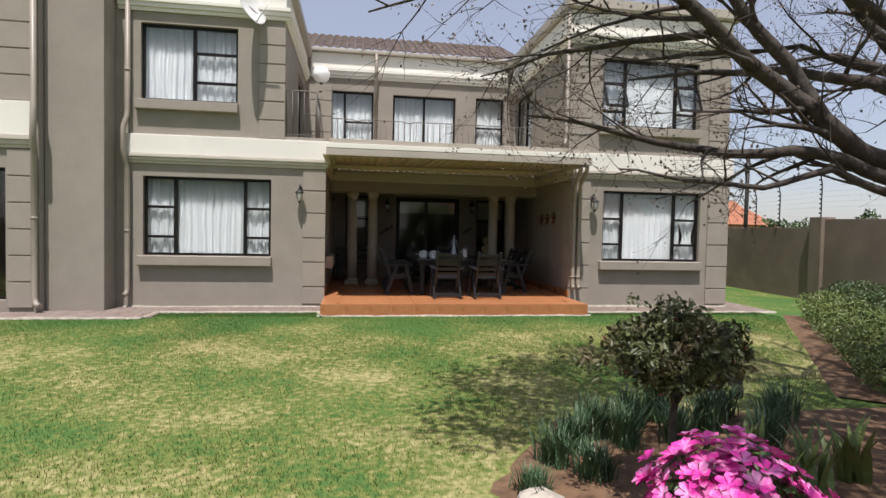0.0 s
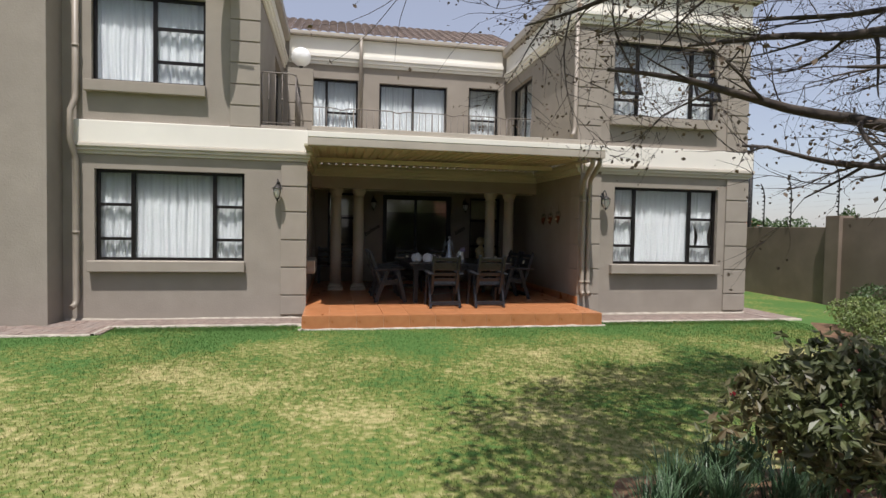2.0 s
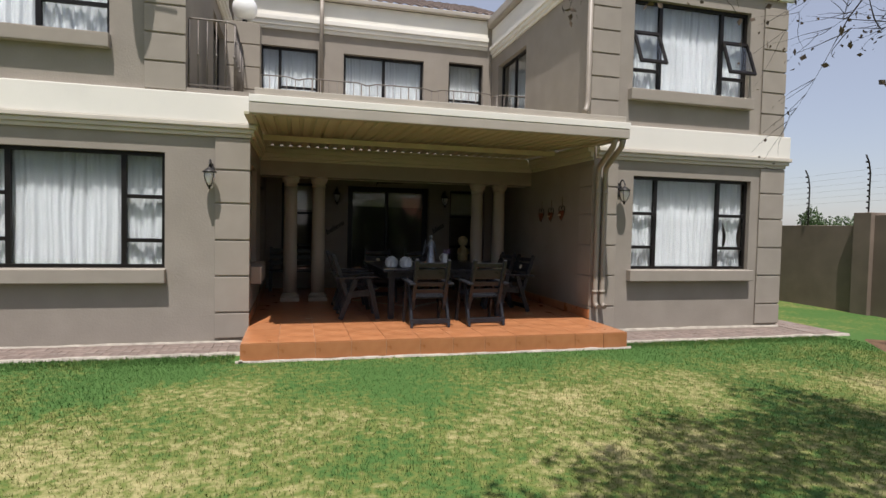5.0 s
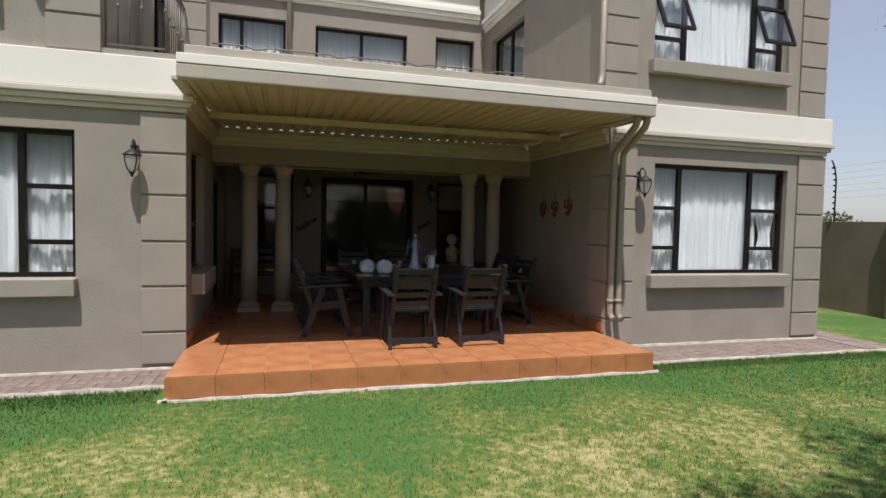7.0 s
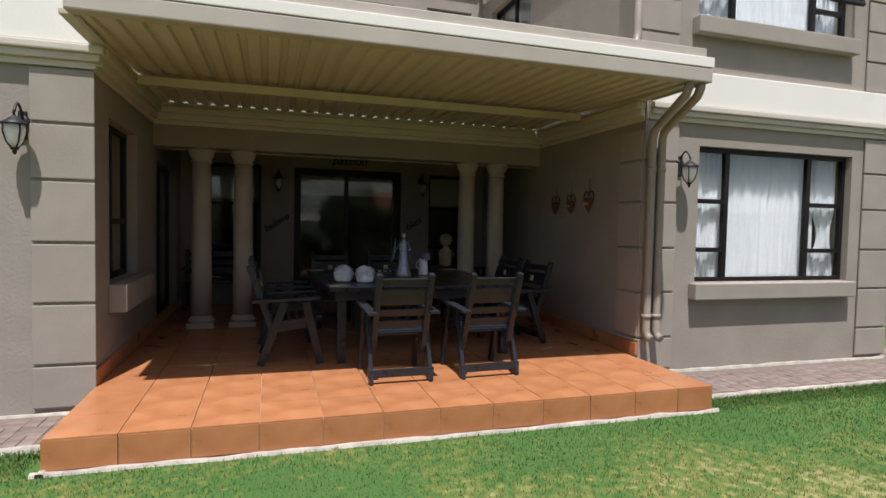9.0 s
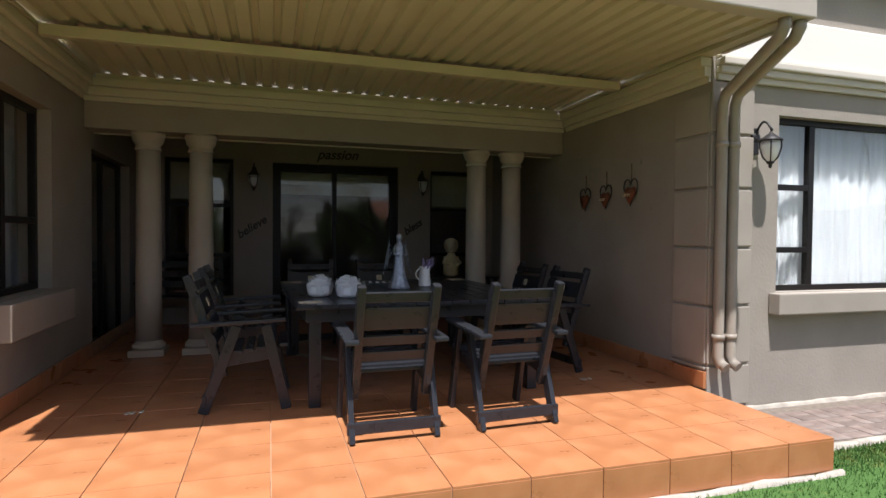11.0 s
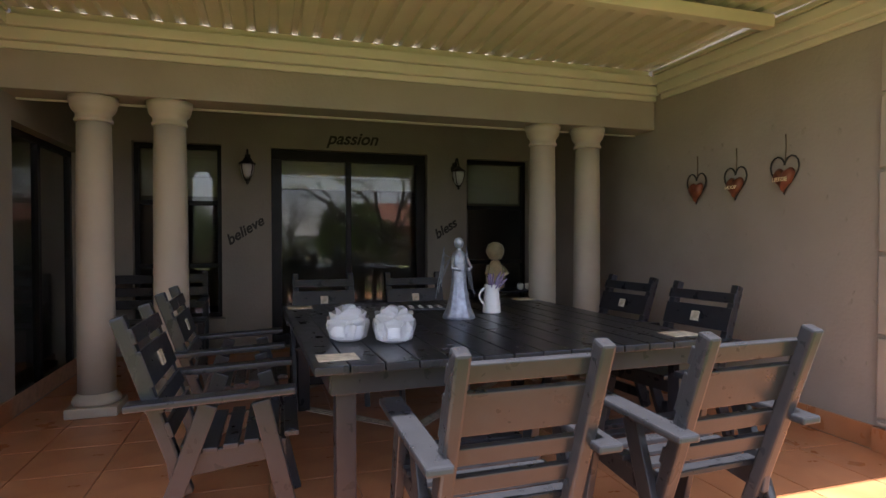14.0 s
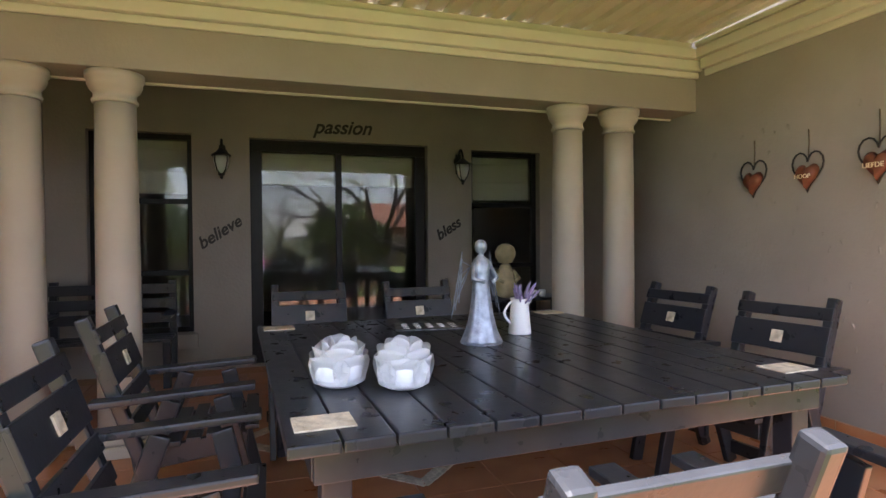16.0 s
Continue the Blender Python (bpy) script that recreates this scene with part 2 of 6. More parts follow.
def tube(bm, pts, radii, sides=8, cap=True):
    """A tapered tube along points."""
    pts = [Vector(p) for p in pts]
    if isinstance(radii, (int, float)):
        radii = [radii] * len(pts)
    rings, last = [], None
    for i, p in enumerate(pts):
        t = (pts[min(i + 1, len(pts) - 1)] - pts[max(i - 1, 0)]).normalized()
        ref = last if last else (Vector((0, 0, 1)) if abs(t.z) < 0.9 else Vector((1, 0, 0)))
        x = (ref - t * ref.dot(t)).normalized()
        last = x
        y = t.cross(x)
        rings.append([bm.verts.new(p + radii[i] * (math.cos(a) * x + math.sin(a) * y)) for a in (k * math.tau / sides for k in range(sides))])
    for a, b in zip(rings, rings[1:]):
        for k in range(sides):
            bm.faces.new((a[k], a[(k + 1) % sides], b[(k + 1) % sides], b[k])).smooth = True
    if cap:
        bm.faces.new(rings[0][::-1])
        bm.faces.new(rings[-1])
    return bm


def lathe(bm, profile, centre=(0, 0, 0), sides=24, m=None):
    """A turned shape from (radius, height) pairs."""
    c = Vector(centre)
    rings = []
    for r, z in profile:
        ring = []
        for k in range(sides):
            p = c + Vector((r * math.cos(k * math.tau / sides), r * math.sin(k * math.tau / sides), z))
            ring.append(bm.verts.new(m @ p if m else p))
        rings.append(ring)
    for a, b in zip(rings, rings[1:]):
        for k in range(sides):
            bm.faces.new((a[k], a[(k + 1) % sides], b[(k + 1) % sides], b[k])).smooth = True
    bm.faces.new(rings[0][::-1])
    bm.faces.new(rings[-1])
    return bm


def mesh_of(name, bm, mat):
    bmesh.ops.recalc_face_normals(bm, faces=bm.faces)
    me = bpy.data.meshes.new(name)
    bm.to_mesh(me)
    bm.free()
    me.materials.append(mat)
    return me


def part(name, bm, mat, parent=None, label=""):
    ob = new(name, mesh_of(name, bm, mat))
    if parent:
        ob.parent = parent
    return tagged(ob, label)


def piece(name, me, parent, m):
    ob = new(name, me)
    ob.parent = parent
    ob.matrix_local = m
    return ob


def thing(name, m, label, category, group=""):
    ob = new(name)
    ob.empty_display_size = 0.1
    ob.matrix_world = m
    return tagged(ob, label, category, group)


def structure(name, bm, mat, label=""):
    return tagged(part(name, bm, mat), label, "", "", "structure")


def panel(u0, u1, z0, z1, holes, thick, m):
    """A wall panel in the plane of u and z with rectangular holes through its thickness (which lies along v)."""
    bm = bmesh.new()
    us = sorted({u0, u1, *[h[0] for h in holes], *[h[1] for h in holes]})
    zs = sorted({z0, z1, *[h[2] for h in holes], *[h[3] for h in holes]})
    grid = {}

    def v(u, z):
        if (u, z) not in grid:
            grid[u, z] = bm.verts.new((u, 0, z))
        return grid[u, z]
    for a, b in zip(us, us[1:]):
        for c, d in zip(zs, zs[1:]):
            if not any(h[0] <= a and b <= h[1] and h[2] <= c and d <= h[3] for h in holes):
                bm.faces.new((v(a, c), v(b, c), v(b, d), v(a, d)))
    ext = bmesh.ops.extrude_face_region(bm, geom=list(bm.faces))
    bmesh.ops.translate(bm, vec=(0, thick, 0), verts=[g for g in ext["geom"] if isinstance(g, bmesh.types.BMVert)])
    bmesh.ops.transform(bm, matrix=m, verts=bm.verts)
    return bm


def text_mesh(name, words, size, depth, shear, mat, parent, m, bold=0.0):
    cu = bpy.data.curves.new(name, "FONT")
    cu.body, cu.size, cu.extrude, cu.shear, cu.offset = words, size, depth, shear, bold
    cu.align_x, cu.align_y = "CENTER", "CENTER"
    tmp = bpy.data.objects.new(name, cu)
    me = bpy.data.meshes.new_from_object(tmp)
    bpy.data.objects.remove(tmp)
    me.materials.clear()
    me.materials.append(mat)
    ob = new(name, me)
    if parent:
        ob.parent = parent
    ob.matrix_local = m
    return ob

# ---- large structure ----
LAWN_Z, FLOOR, FRONT, XL, XR, BACK = 0.15, 0.36, 12.68, 0.50, 5.65, 17.40
I = Matrix.Identity(4)


def along_y(x, flip=False):
    """A panel's frame that lays it in the plane x, its u along y; its thickness goes to -x, or to +x with flip."""
    return Matrix(((0, 1 if flip else -1, 0, x), (1, 0, 0, 0), (0, 0, 1, 0), (0, 0, 0, 1)))


def at_y(y):
    return pose(0, y, 0)


# ground: one gently uneven sheet out to the horizon
bm = bmesh.new()
xs = [-900, -200, -60, -25] + [-14 + 0.7 * i for i in range(46)] + [25, 60, 200, 900]
ys = [-900, -200, -60, -25, -14] + [-8 + 0.7 * i for i in range(40)] + [26, 60, 200, 900]
vs = [[bm.verts.new((x, y, LAWN_Z + (0.012 * noise.noise(Vector((x * 0.6, y * 0.6, 3))) if abs(x) < 20 and -6 < y < 11.3 else 0.0) - (0.03 if y > 11.6 else 0))) for x in xs] for y in ys]
for a, b in zip(vs, vs[1:]):
    for i in range(len(xs) - 1):
        bm.faces.new((a[i], a[i + 1], b[i + 1], b[i])).smooth = True
structure("ground", bm, LAWN, "patchy green and straw-yellow kikuyu lawn")

# lower storey walls
WL, WR = (-2.88, -0.53, 1.14, 2.65), (6.36, 8.63, 1.14, 2.65)
UL, UR = (-2.92, -1.17, 4.08, 5.52), (6.28, 8.50, 4.02, 5.46)
structure("wall_front_left", panel(-3.35, XL, 0.0, 3.50, [WL], 0.24, at_y(FRONT)), PLASTER, "taupe plastered house wall beside the terrace")
structure("wall_front_right", panel(XR, 9.28, 0.0, 3.50, [WR], 0.24, at_y(FRONT)), PLASTER, "taupe plastered house wall beside the terrace")
WT = (13.15, 14.27, 1.14, 2.60)
DT = (15.35, 16.95, FLOOR, 2.44)
structure("wall_terrace_left", panel(FRONT + 0.241, BACK, 0.0, 3.50, [WT, DT], 0.24, along_y(XL)), PLASTER, "taupe plastered side wall of the terrace")
right_wall = structure("wall_terrace_right", panel(FRONT + 0.241, BACK, 0.0, 3.50, [], 0.24, along_y(XR, True)), PLASTER, "taupe plastered side wall of the terrace")
W1, DD, W2 = (0.826, 1.718, 0.72, 2.65), (2.248, 4.094, FLOOR, 2.635), (4.608, 5.462, 0.72, 2.61)
structure("wall_terrace_back", panel(-3.35, 9.28, 0.0, 3.10, [W1, DD, W2], 0.24, at_y(BACK)), PLASTER, "taupe plastered back wall of the terrace")
structure("wall_house_right", panel(FRONT + 0.241, 22.0, 0.0, 6.42, [], 0.24, along_y(9.28)), PLASTER)
structure("wall_house_left", panel(FRONT + 0.241, 22.0, 0.0, 6.42, [], 0.24, along_y(-3.35, True)), PLASTER)
structure("wall_house_rear", panel(-3.35, 9.28, 0.0, 6.42, [], 0.24, at_y(22.0)), PLASTER)
# upper storey
structure("wall_upper_left", panel(-3.35, -0.30, 3.5, 6.42, [UL], 0.24, at_y(FRONT)), PLASTER)
structure("wall_upper_right", panel(5.56, 9.22, 3.5, 6.42, [UR], 0.24, at_y(FRONT)), PLASTER)
DUL, DUR = (15.3, 16.9, 3.36, 5.45), (15.35, 16.95, 3.36, 5.45)
structure("wall_balcony_left", panel(FRONT + 0.241, BACK, 3.36, 6.42, [DUL], 0.24, along_y(-0.30)), PLASTER)
structure("wall_balcony_right", panel(FRONT + 0.241, BACK, 3.36, 6.42, [DUR], 0.24, along_y(5.56, True)), PLASTER)
U1, UD, U2 = (0.36, 1.56, 3.95, 5.56), (2.11, 3.915, 3.36, 5.53), (4.51, 5.343, 3.95, 5.57)
structure("wall_balcony_back", panel(-0.30, 5.56, 3.10, 6.62, [U1, UD, U2], 0.24, at_y(BACK)), PLASTER)
bm = bmesh.new()
box(bm, (-3.1, 15.16, 3.108), (9.04, 21.9, 3.352))
structure("balcony_slab", bm, PLASTER)
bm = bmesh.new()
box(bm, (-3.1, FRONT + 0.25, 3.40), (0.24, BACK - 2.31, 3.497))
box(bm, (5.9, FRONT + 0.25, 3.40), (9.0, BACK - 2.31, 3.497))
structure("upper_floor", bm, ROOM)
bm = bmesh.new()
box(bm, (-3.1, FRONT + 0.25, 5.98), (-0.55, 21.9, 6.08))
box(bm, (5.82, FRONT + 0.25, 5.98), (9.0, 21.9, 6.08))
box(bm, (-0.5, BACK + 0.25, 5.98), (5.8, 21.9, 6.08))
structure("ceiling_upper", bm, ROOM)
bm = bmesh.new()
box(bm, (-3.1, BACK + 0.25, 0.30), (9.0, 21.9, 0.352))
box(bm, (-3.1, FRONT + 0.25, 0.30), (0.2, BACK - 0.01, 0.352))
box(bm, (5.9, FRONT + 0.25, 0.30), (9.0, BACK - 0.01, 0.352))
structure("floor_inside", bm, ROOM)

# projecting wing with the tall pier at the far left
structure("wall_pier", box(bmesh.new(), (-4.32, 12.17, 0.0), (-3.353, 14.0, 6.6)), PLASTER, "tall plain taupe plaster pier")
DL = (-7.2, -4.87, 0.36, 2.66)
structure("wall_far_left", panel(-9.5, -4.335, 0.0, 6.6, [DL], 0.24, at_y(12.02)), PLASTER)
bm = bmesh.new()
box(bm, (-9.5, 11.94, 3.22), (-4.40, 12.018, 3.80), bevel=0.01)
structure("band_far_left", bm, CREAM)
bm = bmesh.new()
for z0, z1, d in ((3.14, 3.218, 0.10), (3.06, 3.14, 0.07), (3.00, 3.06, 0.04)):
    box(bm, (-9.5, 12.017 - d, z0), (-4.38, 12.018, z1), bevel=0.008)
structure("moulding_far_left", bm, MOULD)


# string courses: a cream band over a stepped moulding
def course(name, x0, x1, left, right):
    bm = bmesh.new()
    box(bm, (x0 - left, FRONT - 0.07, 3.062), (x1 + right, FRONT - 0.002, 3.43), bevel=0.012)
    if right > 0:
        box(bm, (x1 + 0.002, FRONT, 3.062), (x1 + right, FRONT + 0.25, 3.43), bevel=0.012)
    if left > 0:
        box(bm, (x0 - left, FRONT, 3.062), (x0 - 0.002, FRONT + 0.25, 3.43), bevel=0.012)
    structure("band_" + name, bm, CREAM, "smooth cream painted plaster band")
    bm = bmesh.new()
    for z0, z1, d in ((2.998, 3.06, 0.10), (2.94, 2.998, 0.07), (2.885, 2.94, 0.035)):
        box(bm, (x0 - (d if left else 0), FRONT - d, z0), (x1 + (d if right else 0), FRONT - 0.002, z1), bevel=0.012)
    structure("moulding_" + name, bm, MOULD, "stepped pale plaster moulding")


course("left", -3.20, XL, 0, 0.08)
course("right", XR + 0.03, 9.28, 0, 0.08)


def cornice(name, p, q, out):
    """Stepped eaves cornice along a wall top from p to q, projecting along out."""
    p, q, out = Vector(p), Vector(q), Vector(out)
    bm = bmesh.new()
    for z0, z1, d in ((5.72, 5.79, 0.05), (5.79, 5.87, 0.09), (5.87, 5.95, 0.12)):
        a = [p + out * 0.002, q + out * 0.002, q + out * d, p + out * d]
        lo = Vector((min(v.x for v in a), min(v.y for v in a), z0))
        hi = Vector((max(v.x for v in a), max(v.y for v in a), z1))
        box(bm, lo, hi, bevel=0.012)
    structure(name, bm, CREAM, "stepped cream eaves cornice")


cornice("cornice_left", (-3.3, FRONT, 0), (-0.18, FRONT, 0), (0, -1, 0))
cornice("cornice_right", (5.44, FRONT, 0), (9.34, FRONT, 0), (0, -1, 0))
cornice("cornice_balcony_left", (-0.30, FRONT, 0), (-0.30, BACK - 0.12, 0), (1, 0, 0))
cornice("cornice_balcony_right", (5.56, FRONT, 0), (5.56, BACK - 0.12, 0), (-1, 0, 0))
bm = bmesh.new()
for z0, z1, d in ((5.90, 5.98, 0.05), (5.98, 6.07, 0.09), (6.07, 6.17, 0.12)):
    box(bm, (-0.17, BACK - d, z0), (5.43, BACK - 0.002, z1), bevel=0.012)
structure("cornice_back", bm, CREAM)
bm = bmesh.new()
box(bm, (-0.17, BACK - 0.03, 6.18), (5.43, BACK - 0.002, 6.585), bevel=0.01)
structure("frieze_back", bm, CREAM)

for name, lo, hi in (("frieze_left", (-3.3, FRONT - 0.03, 5.955), (-0.27, FRONT - 0.002, 6.40)), ("frieze_right", (5.53, FRONT - 0.03, 5.955), (9.25, FRONT - 0.002, 6.40)),
                     ("frieze_balcony_left", (-0.298, FRONT + 0.003, 5.955), (-0.27, BACK - 0.035, 6.40)), ("frieze_balcony_right", (5.53, FRONT + 0.003, 5.955), (5.558, BACK - 0.035, 6.40))):
    structure(name, box(bmesh.new(), lo, hi, bevel=0.006), CREAM)


# roofs: eaves board, gutter and tiled slopes
def tiled_slope(bm, p, q, up, rise, run, rows, cols):
    """Rows of lapped roof tiles; p to q is the eaves line and up the way uphill in plan."""
    p, q, up = Vector(p), Vector(q), Vector(up)
    w = (q - p) / cols
    for r in range(rows):
        a0, a1 = r / rows, (r + 1.12) / rows
        for c in range(cols):
            o = p + w * c
            b0 = o + up * run * a0 + Vector((0, 0, rise * a0 + 0.035))
            b1 = o + up * run * a1 + Vector((0, 0, rise * a1 + 0.005))
            h = Vector((0, 0, 0.045))
            k = [b0, b0 + w * 0.3 + h, b0 + w * 0.65 + h, b0 + w * 0.98, b1, b1 + w * 0.3 + h, b1 + w * 0.65 + h, b1 + w * 0.98]
            v = [bm.verts.new(x) for x in k]
            for i in range(3):
                bm.faces.new((v[i], v[i + 1], v[i + 5], v[i + 4])).smooth = True
            d = [bm.verts.new(x - Vector((0, 0, 0.03))) for x in k[:4]]
            for i in range(3):
                bm.faces.new((d[i], d[i + 1], v[i + 1], v[i]))


bm = bmesh.new()
tiled_slope(bm, (-0.6, BACK - 0.10, 6.68), (5.9, BACK - 0.10, 6.68), (0, 1, 0), 1.25, 2.8, 10, 28)
tagged(part("roof_back", bm, ROOFT), "dark brown lapped concrete roof tiles", "", "", "structure")
bm = bmesh.new()
box(bm, (-0.25, BACK - 0.06, 6.625), (5.5, BACK + 2.6, 6.665))
structure("eaves_back", bm, FASCIA)
bm = bmesh.new()
box(bm, (-0.15, BACK - 0.15, 6.59), (5.45, BACK - 0.035, 6.69), bevel=0.02)
structure("gutter_back", bm, FASCIA)


def wing_roof(name, x0, x1):
    bm = bmesh.new()
    y0, y1, z = FRONT - 0.13, 22.3, 6.425
    box(bm, (x0, y0, z), (x1, y1, z + 0.04))
    box(bm, (x0, y0 - 0.02, z + 0.02), (x1, y0 - 0.002, z + 0.20), bevel=0.005)
    box(bm, (x0 - 0.02, y0, z + 0.02), (x0 - 0.002, y1, z + 0.20), bevel=0.005)
    box(bm, (x1 + 0.002, y0, z + 0.02), (x1 + 0.02, y1, z + 0.20), bevel=0.005)
    structure("eaves_" + name, bm, FASCIA)
    bm = bmesh.new()
    cx, h = (x0 + x1) / 2, 1.1
    v = [bm.verts.new(p) for p in ((x0, y0, z + 0.19), (x1, y0, z + 0.19), (x1, y1, z + 0.19), (x0, y1, z + 0.19), (cx, y0 + 2.2, z + h), (cx, y1 - 2.2, z + h))]
    for f in ((0, 1, 4), (1, 2, 5, 4), (2, 3, 5), (3, 0, 4, 5)):
        bm.faces.new([v[i] for i in f])
    structure("roof_" + name, bm, ROOFT)


wing_roof("left", -3.45, -0.17)
wing_roof("right", 5.43, 9.40)


# quoins: raised plaster blocks
def quoins(name, x0, x1, edges, y=FRONT, side=None):
    th = structure(name, box(bmesh.new(), (x0 + 0.01, y - 0.010, edges[0]), (x1 - (0.0 if side else 0.01), y - 0.002, edges[-1])), QUOIN, "raised taupe plaster quoin blocks")
    for a, b in zip(edges, edges[1:]):
        part("quoin_block", box(bmesh.new(), (x0, y - 0.032, a + 0.012), (x1, y - 0.0105, b - 0.012), bevel=0.008), QUOIN, th)
    return th


LOW = [0.20, 0.55, 1.04, 1.52, 2.01, 2.45, 2.88]
quoins("quoins_left", 0.08, XL + 0.02, LOW)
quoins("quoins_right_a", XR - 0.02, 6.06, LOW)
quoins("quoins_right_b", 8.80, 9.30, LOW)
UP = [3.44 + 0.36 * i for i in range(7)]
quoins("quoins_upper_left", -0.77, -0.28, UP)
quoins("quoins_upper_right_a", 5.54, 6.02, UP)
quoins("quoins_upper_right_b", 8.76, 9.24, UP)
quoins("quoins_far_left", -4.83, -4.44, [0.22, 0.68, 1.14, 1.60, 2.06, 2.52, 2.99], 12.02)
quoins("quoins_far_left_upper", -5.0, -4.44, [3.81, 4.25, 4.7, 5.15, 5.6, 6.05, 6.5], 12.02)
th = structure("quoins_terrace", box(bmesh.new(), (XR - 0.010, FRONT + 0.01, 0.5), (XR - 0.002, 13.06, 2.79)), QUOIN)
for a, b in zip([0.50] + LOW[1:], LOW[1:-1] + [2.79]):
    part("quoin_block", box(bmesh.new(), (XR - 0.032, FRONT - 0.008, a + 0.012), (XR - 0.0105, 13.07, b - 0.012), bevel=0.008), QUOIN, th)


# windows
def glazed(name, w, h, mullions, bars, label, depth=0.06, open_sashes=(), edge=0.05, door=False):
    """A black aluminium window in the plane y=0, from (0,0) to (w,h): mullions at u, bars as (u0,u1,z), panes between."""
    th = tagged(new(name), label, "", "", "structure")
    f = bmesh.new()
    for lo, hi in (((0, 0, 0), (w, depth, edge)), ((0, 0, h - edge), (w, depth, h)), ((0, 0, edge), (edge, depth, h - edge)), ((w - edge, 0, edge), (w, depth, h - edge))):
        box(f, lo, hi, bevel=0.004)
    part("window_frame", f, BLACK, th)
    for u in mullions:
        part("mullion", box(bmesh.new(), (u - 0.032, 0.002, edge), (u + 0.032, depth - 0.002, h - edge), bevel=0.004), BLACK, th)
    for u0, u1, z in bars:
        part("glazing_bar", box(bmesh.new(), (u0, 0.004, z - 0.026), (u1, depth - 0.004, z + 0.026), bevel=0.004), BLACK, th)
    cols = [edge] + list(mullions) + [w - edge]
    for a, b in zip(cols, cols[1:]):
        a2, b2 = a + (0.032 if a > edge else 0), b - (0.032 if b < w - edge else 0)
        zs = [edge] + sorted(z for u0, u1, z in bars if u0 <= (a + b) / 2 <= u1) + [h - edge]
        for k, (c, d) in enumerate(zip(zs, zs[1:])):
            if (round((a + b) / 2, 2), k) in open_sashes:
                continue
            pane = part("pane", box(bmesh.new(), (a2, depth / 2 - 0.003, c), (b2, depth / 2 + 0.003, d)), GLASS, th)
            pane.visible_shadow = False
    return th


def sash(th, u0, u1, z0, z1, tilt):
    """A top-hung casement standing open by tilt degrees."""
    m = pose(0, -0.01, z1, -tilt, 0, 0)
    h = z1 - z0
    f = bmesh.new()
    for lo, hi in (((u0, -0.02, -h), (u1, 0.02, -h + 0.05)), ((u0, -0.02, -0.05), (u1, 0.02, 0)), ((u0, -0.02, -h + 0.05), (u0 + 0.045, 0.02, -0.05)), ((u1 - 0.045, -0.02, -h + 0.05), (u1, 0.02, -0.05))):
        box(f, lo, hi, m, 0.004)
    s = part("open_sash", f, BLACK, th, "black casement standing open")
    g = part("pane", box(bmesh.new(), (u0 + 0.045, -0.003, -h + 0.05), (u1 - 0.045, 0.003, -0.05), m), GLASS, s)
    g.visible_shadow = False


def curtain(w, h, m, label, gap=(), amp=0.026, tie=0.0):
    """Gathered sheer cloth, hanging in folds; with tie the folds gather towards the middle of the drop."""
    bm = bmesh.new()
    n, rows = max(int(w / 0.012), 24), 16
    r = random.Random(int(w * 1000) + int(h * 77))
    ph, k = r.random() * 6, r.uniform(36, 46)
    grid = []
    for j in range(rows + 1):
        z = h * j / rows
        row = []
        for i in range(n + 1):
            u = w * i / n
            fold = abs(math.sin(0.5 * (u * k + ph + 1.8 * math.sin(u * 3.1 + ph) + 1.1 * math.sin(u * 11.3))))
            y = amp * (1.0 - 2.0 * fold ** 0.55) + 0.35 * amp * math.sin(u * 93 + 2 * ph) + 0.008 * math.sin(u * 9 + z * 3)
            s = 1.0 - tie * math.exp(-((j / rows - 0.36) / 0.16) ** 2)
            uu = min(max(u + 0.008 * math.sin(z * 4 + u * 7), 0.0), w)
            row.append(bm.verts.new((w * 0.6 + (uu - w * 0.6) * s, y * (0.65 + 0.35 * (1 - j / rows)), z)))
        grid.append(row)
    for a, b in zip(grid, grid[1:]):
        for i in range(n):
            bm.faces.new((a[i], a[i + 1], b[i + 1], b[i])).smooth = True
    me = mesh_of("curtain", bm, CURTAIN)
    ob = new("curtain", me)
    ob.matrix_world = m
    return tagged(ob, label, "curtain", "white sheer curtains")


def place_window(name, rect, y, mull, bars, label, opens=(), sill=True, cur=True, tied=False, edge=0.05):
    u0, u1, z0, z1 = rect
    th = glazed(name, u1 - u0, z1 - z0, [m - u0 for m in mull], [(a - u0, b - u0, z - z0) for a, b, z in bars], label, open_sashes=opens, edge=edge)
    th.matrix_world = pose(u0, y, z0)
    if sill:
        part("window_sill", box(bmesh.new(), (-0.08, -0.20, -0.185), (u1 - u0 + 0.02, -0.082, -0.004), bevel=0.012), QUOIN, th)
        part("window_ledge", box(bmesh.new(), (0.002, -0.081, -0.06), (u1 - u0 - 0.002, 0.14, -0.003), bevel=0.004), QUOIN, th)
    if cur:
        cut = 0.40 if tied else 0.01
        curtain(u1 - u0 - cut, z1 - z0 - 0.006, pose(u0 + 0.005, y + 0.11, z0), "white sheer curtain gathered in soft folds behind the window")
        if tied:
            curtain(0.42, z1 - z0 - 0.006, pose(u1 - 0.43, y + 0.11, z0), "white curtain tied back in the middle behind the window", tie=0.5)
    return th


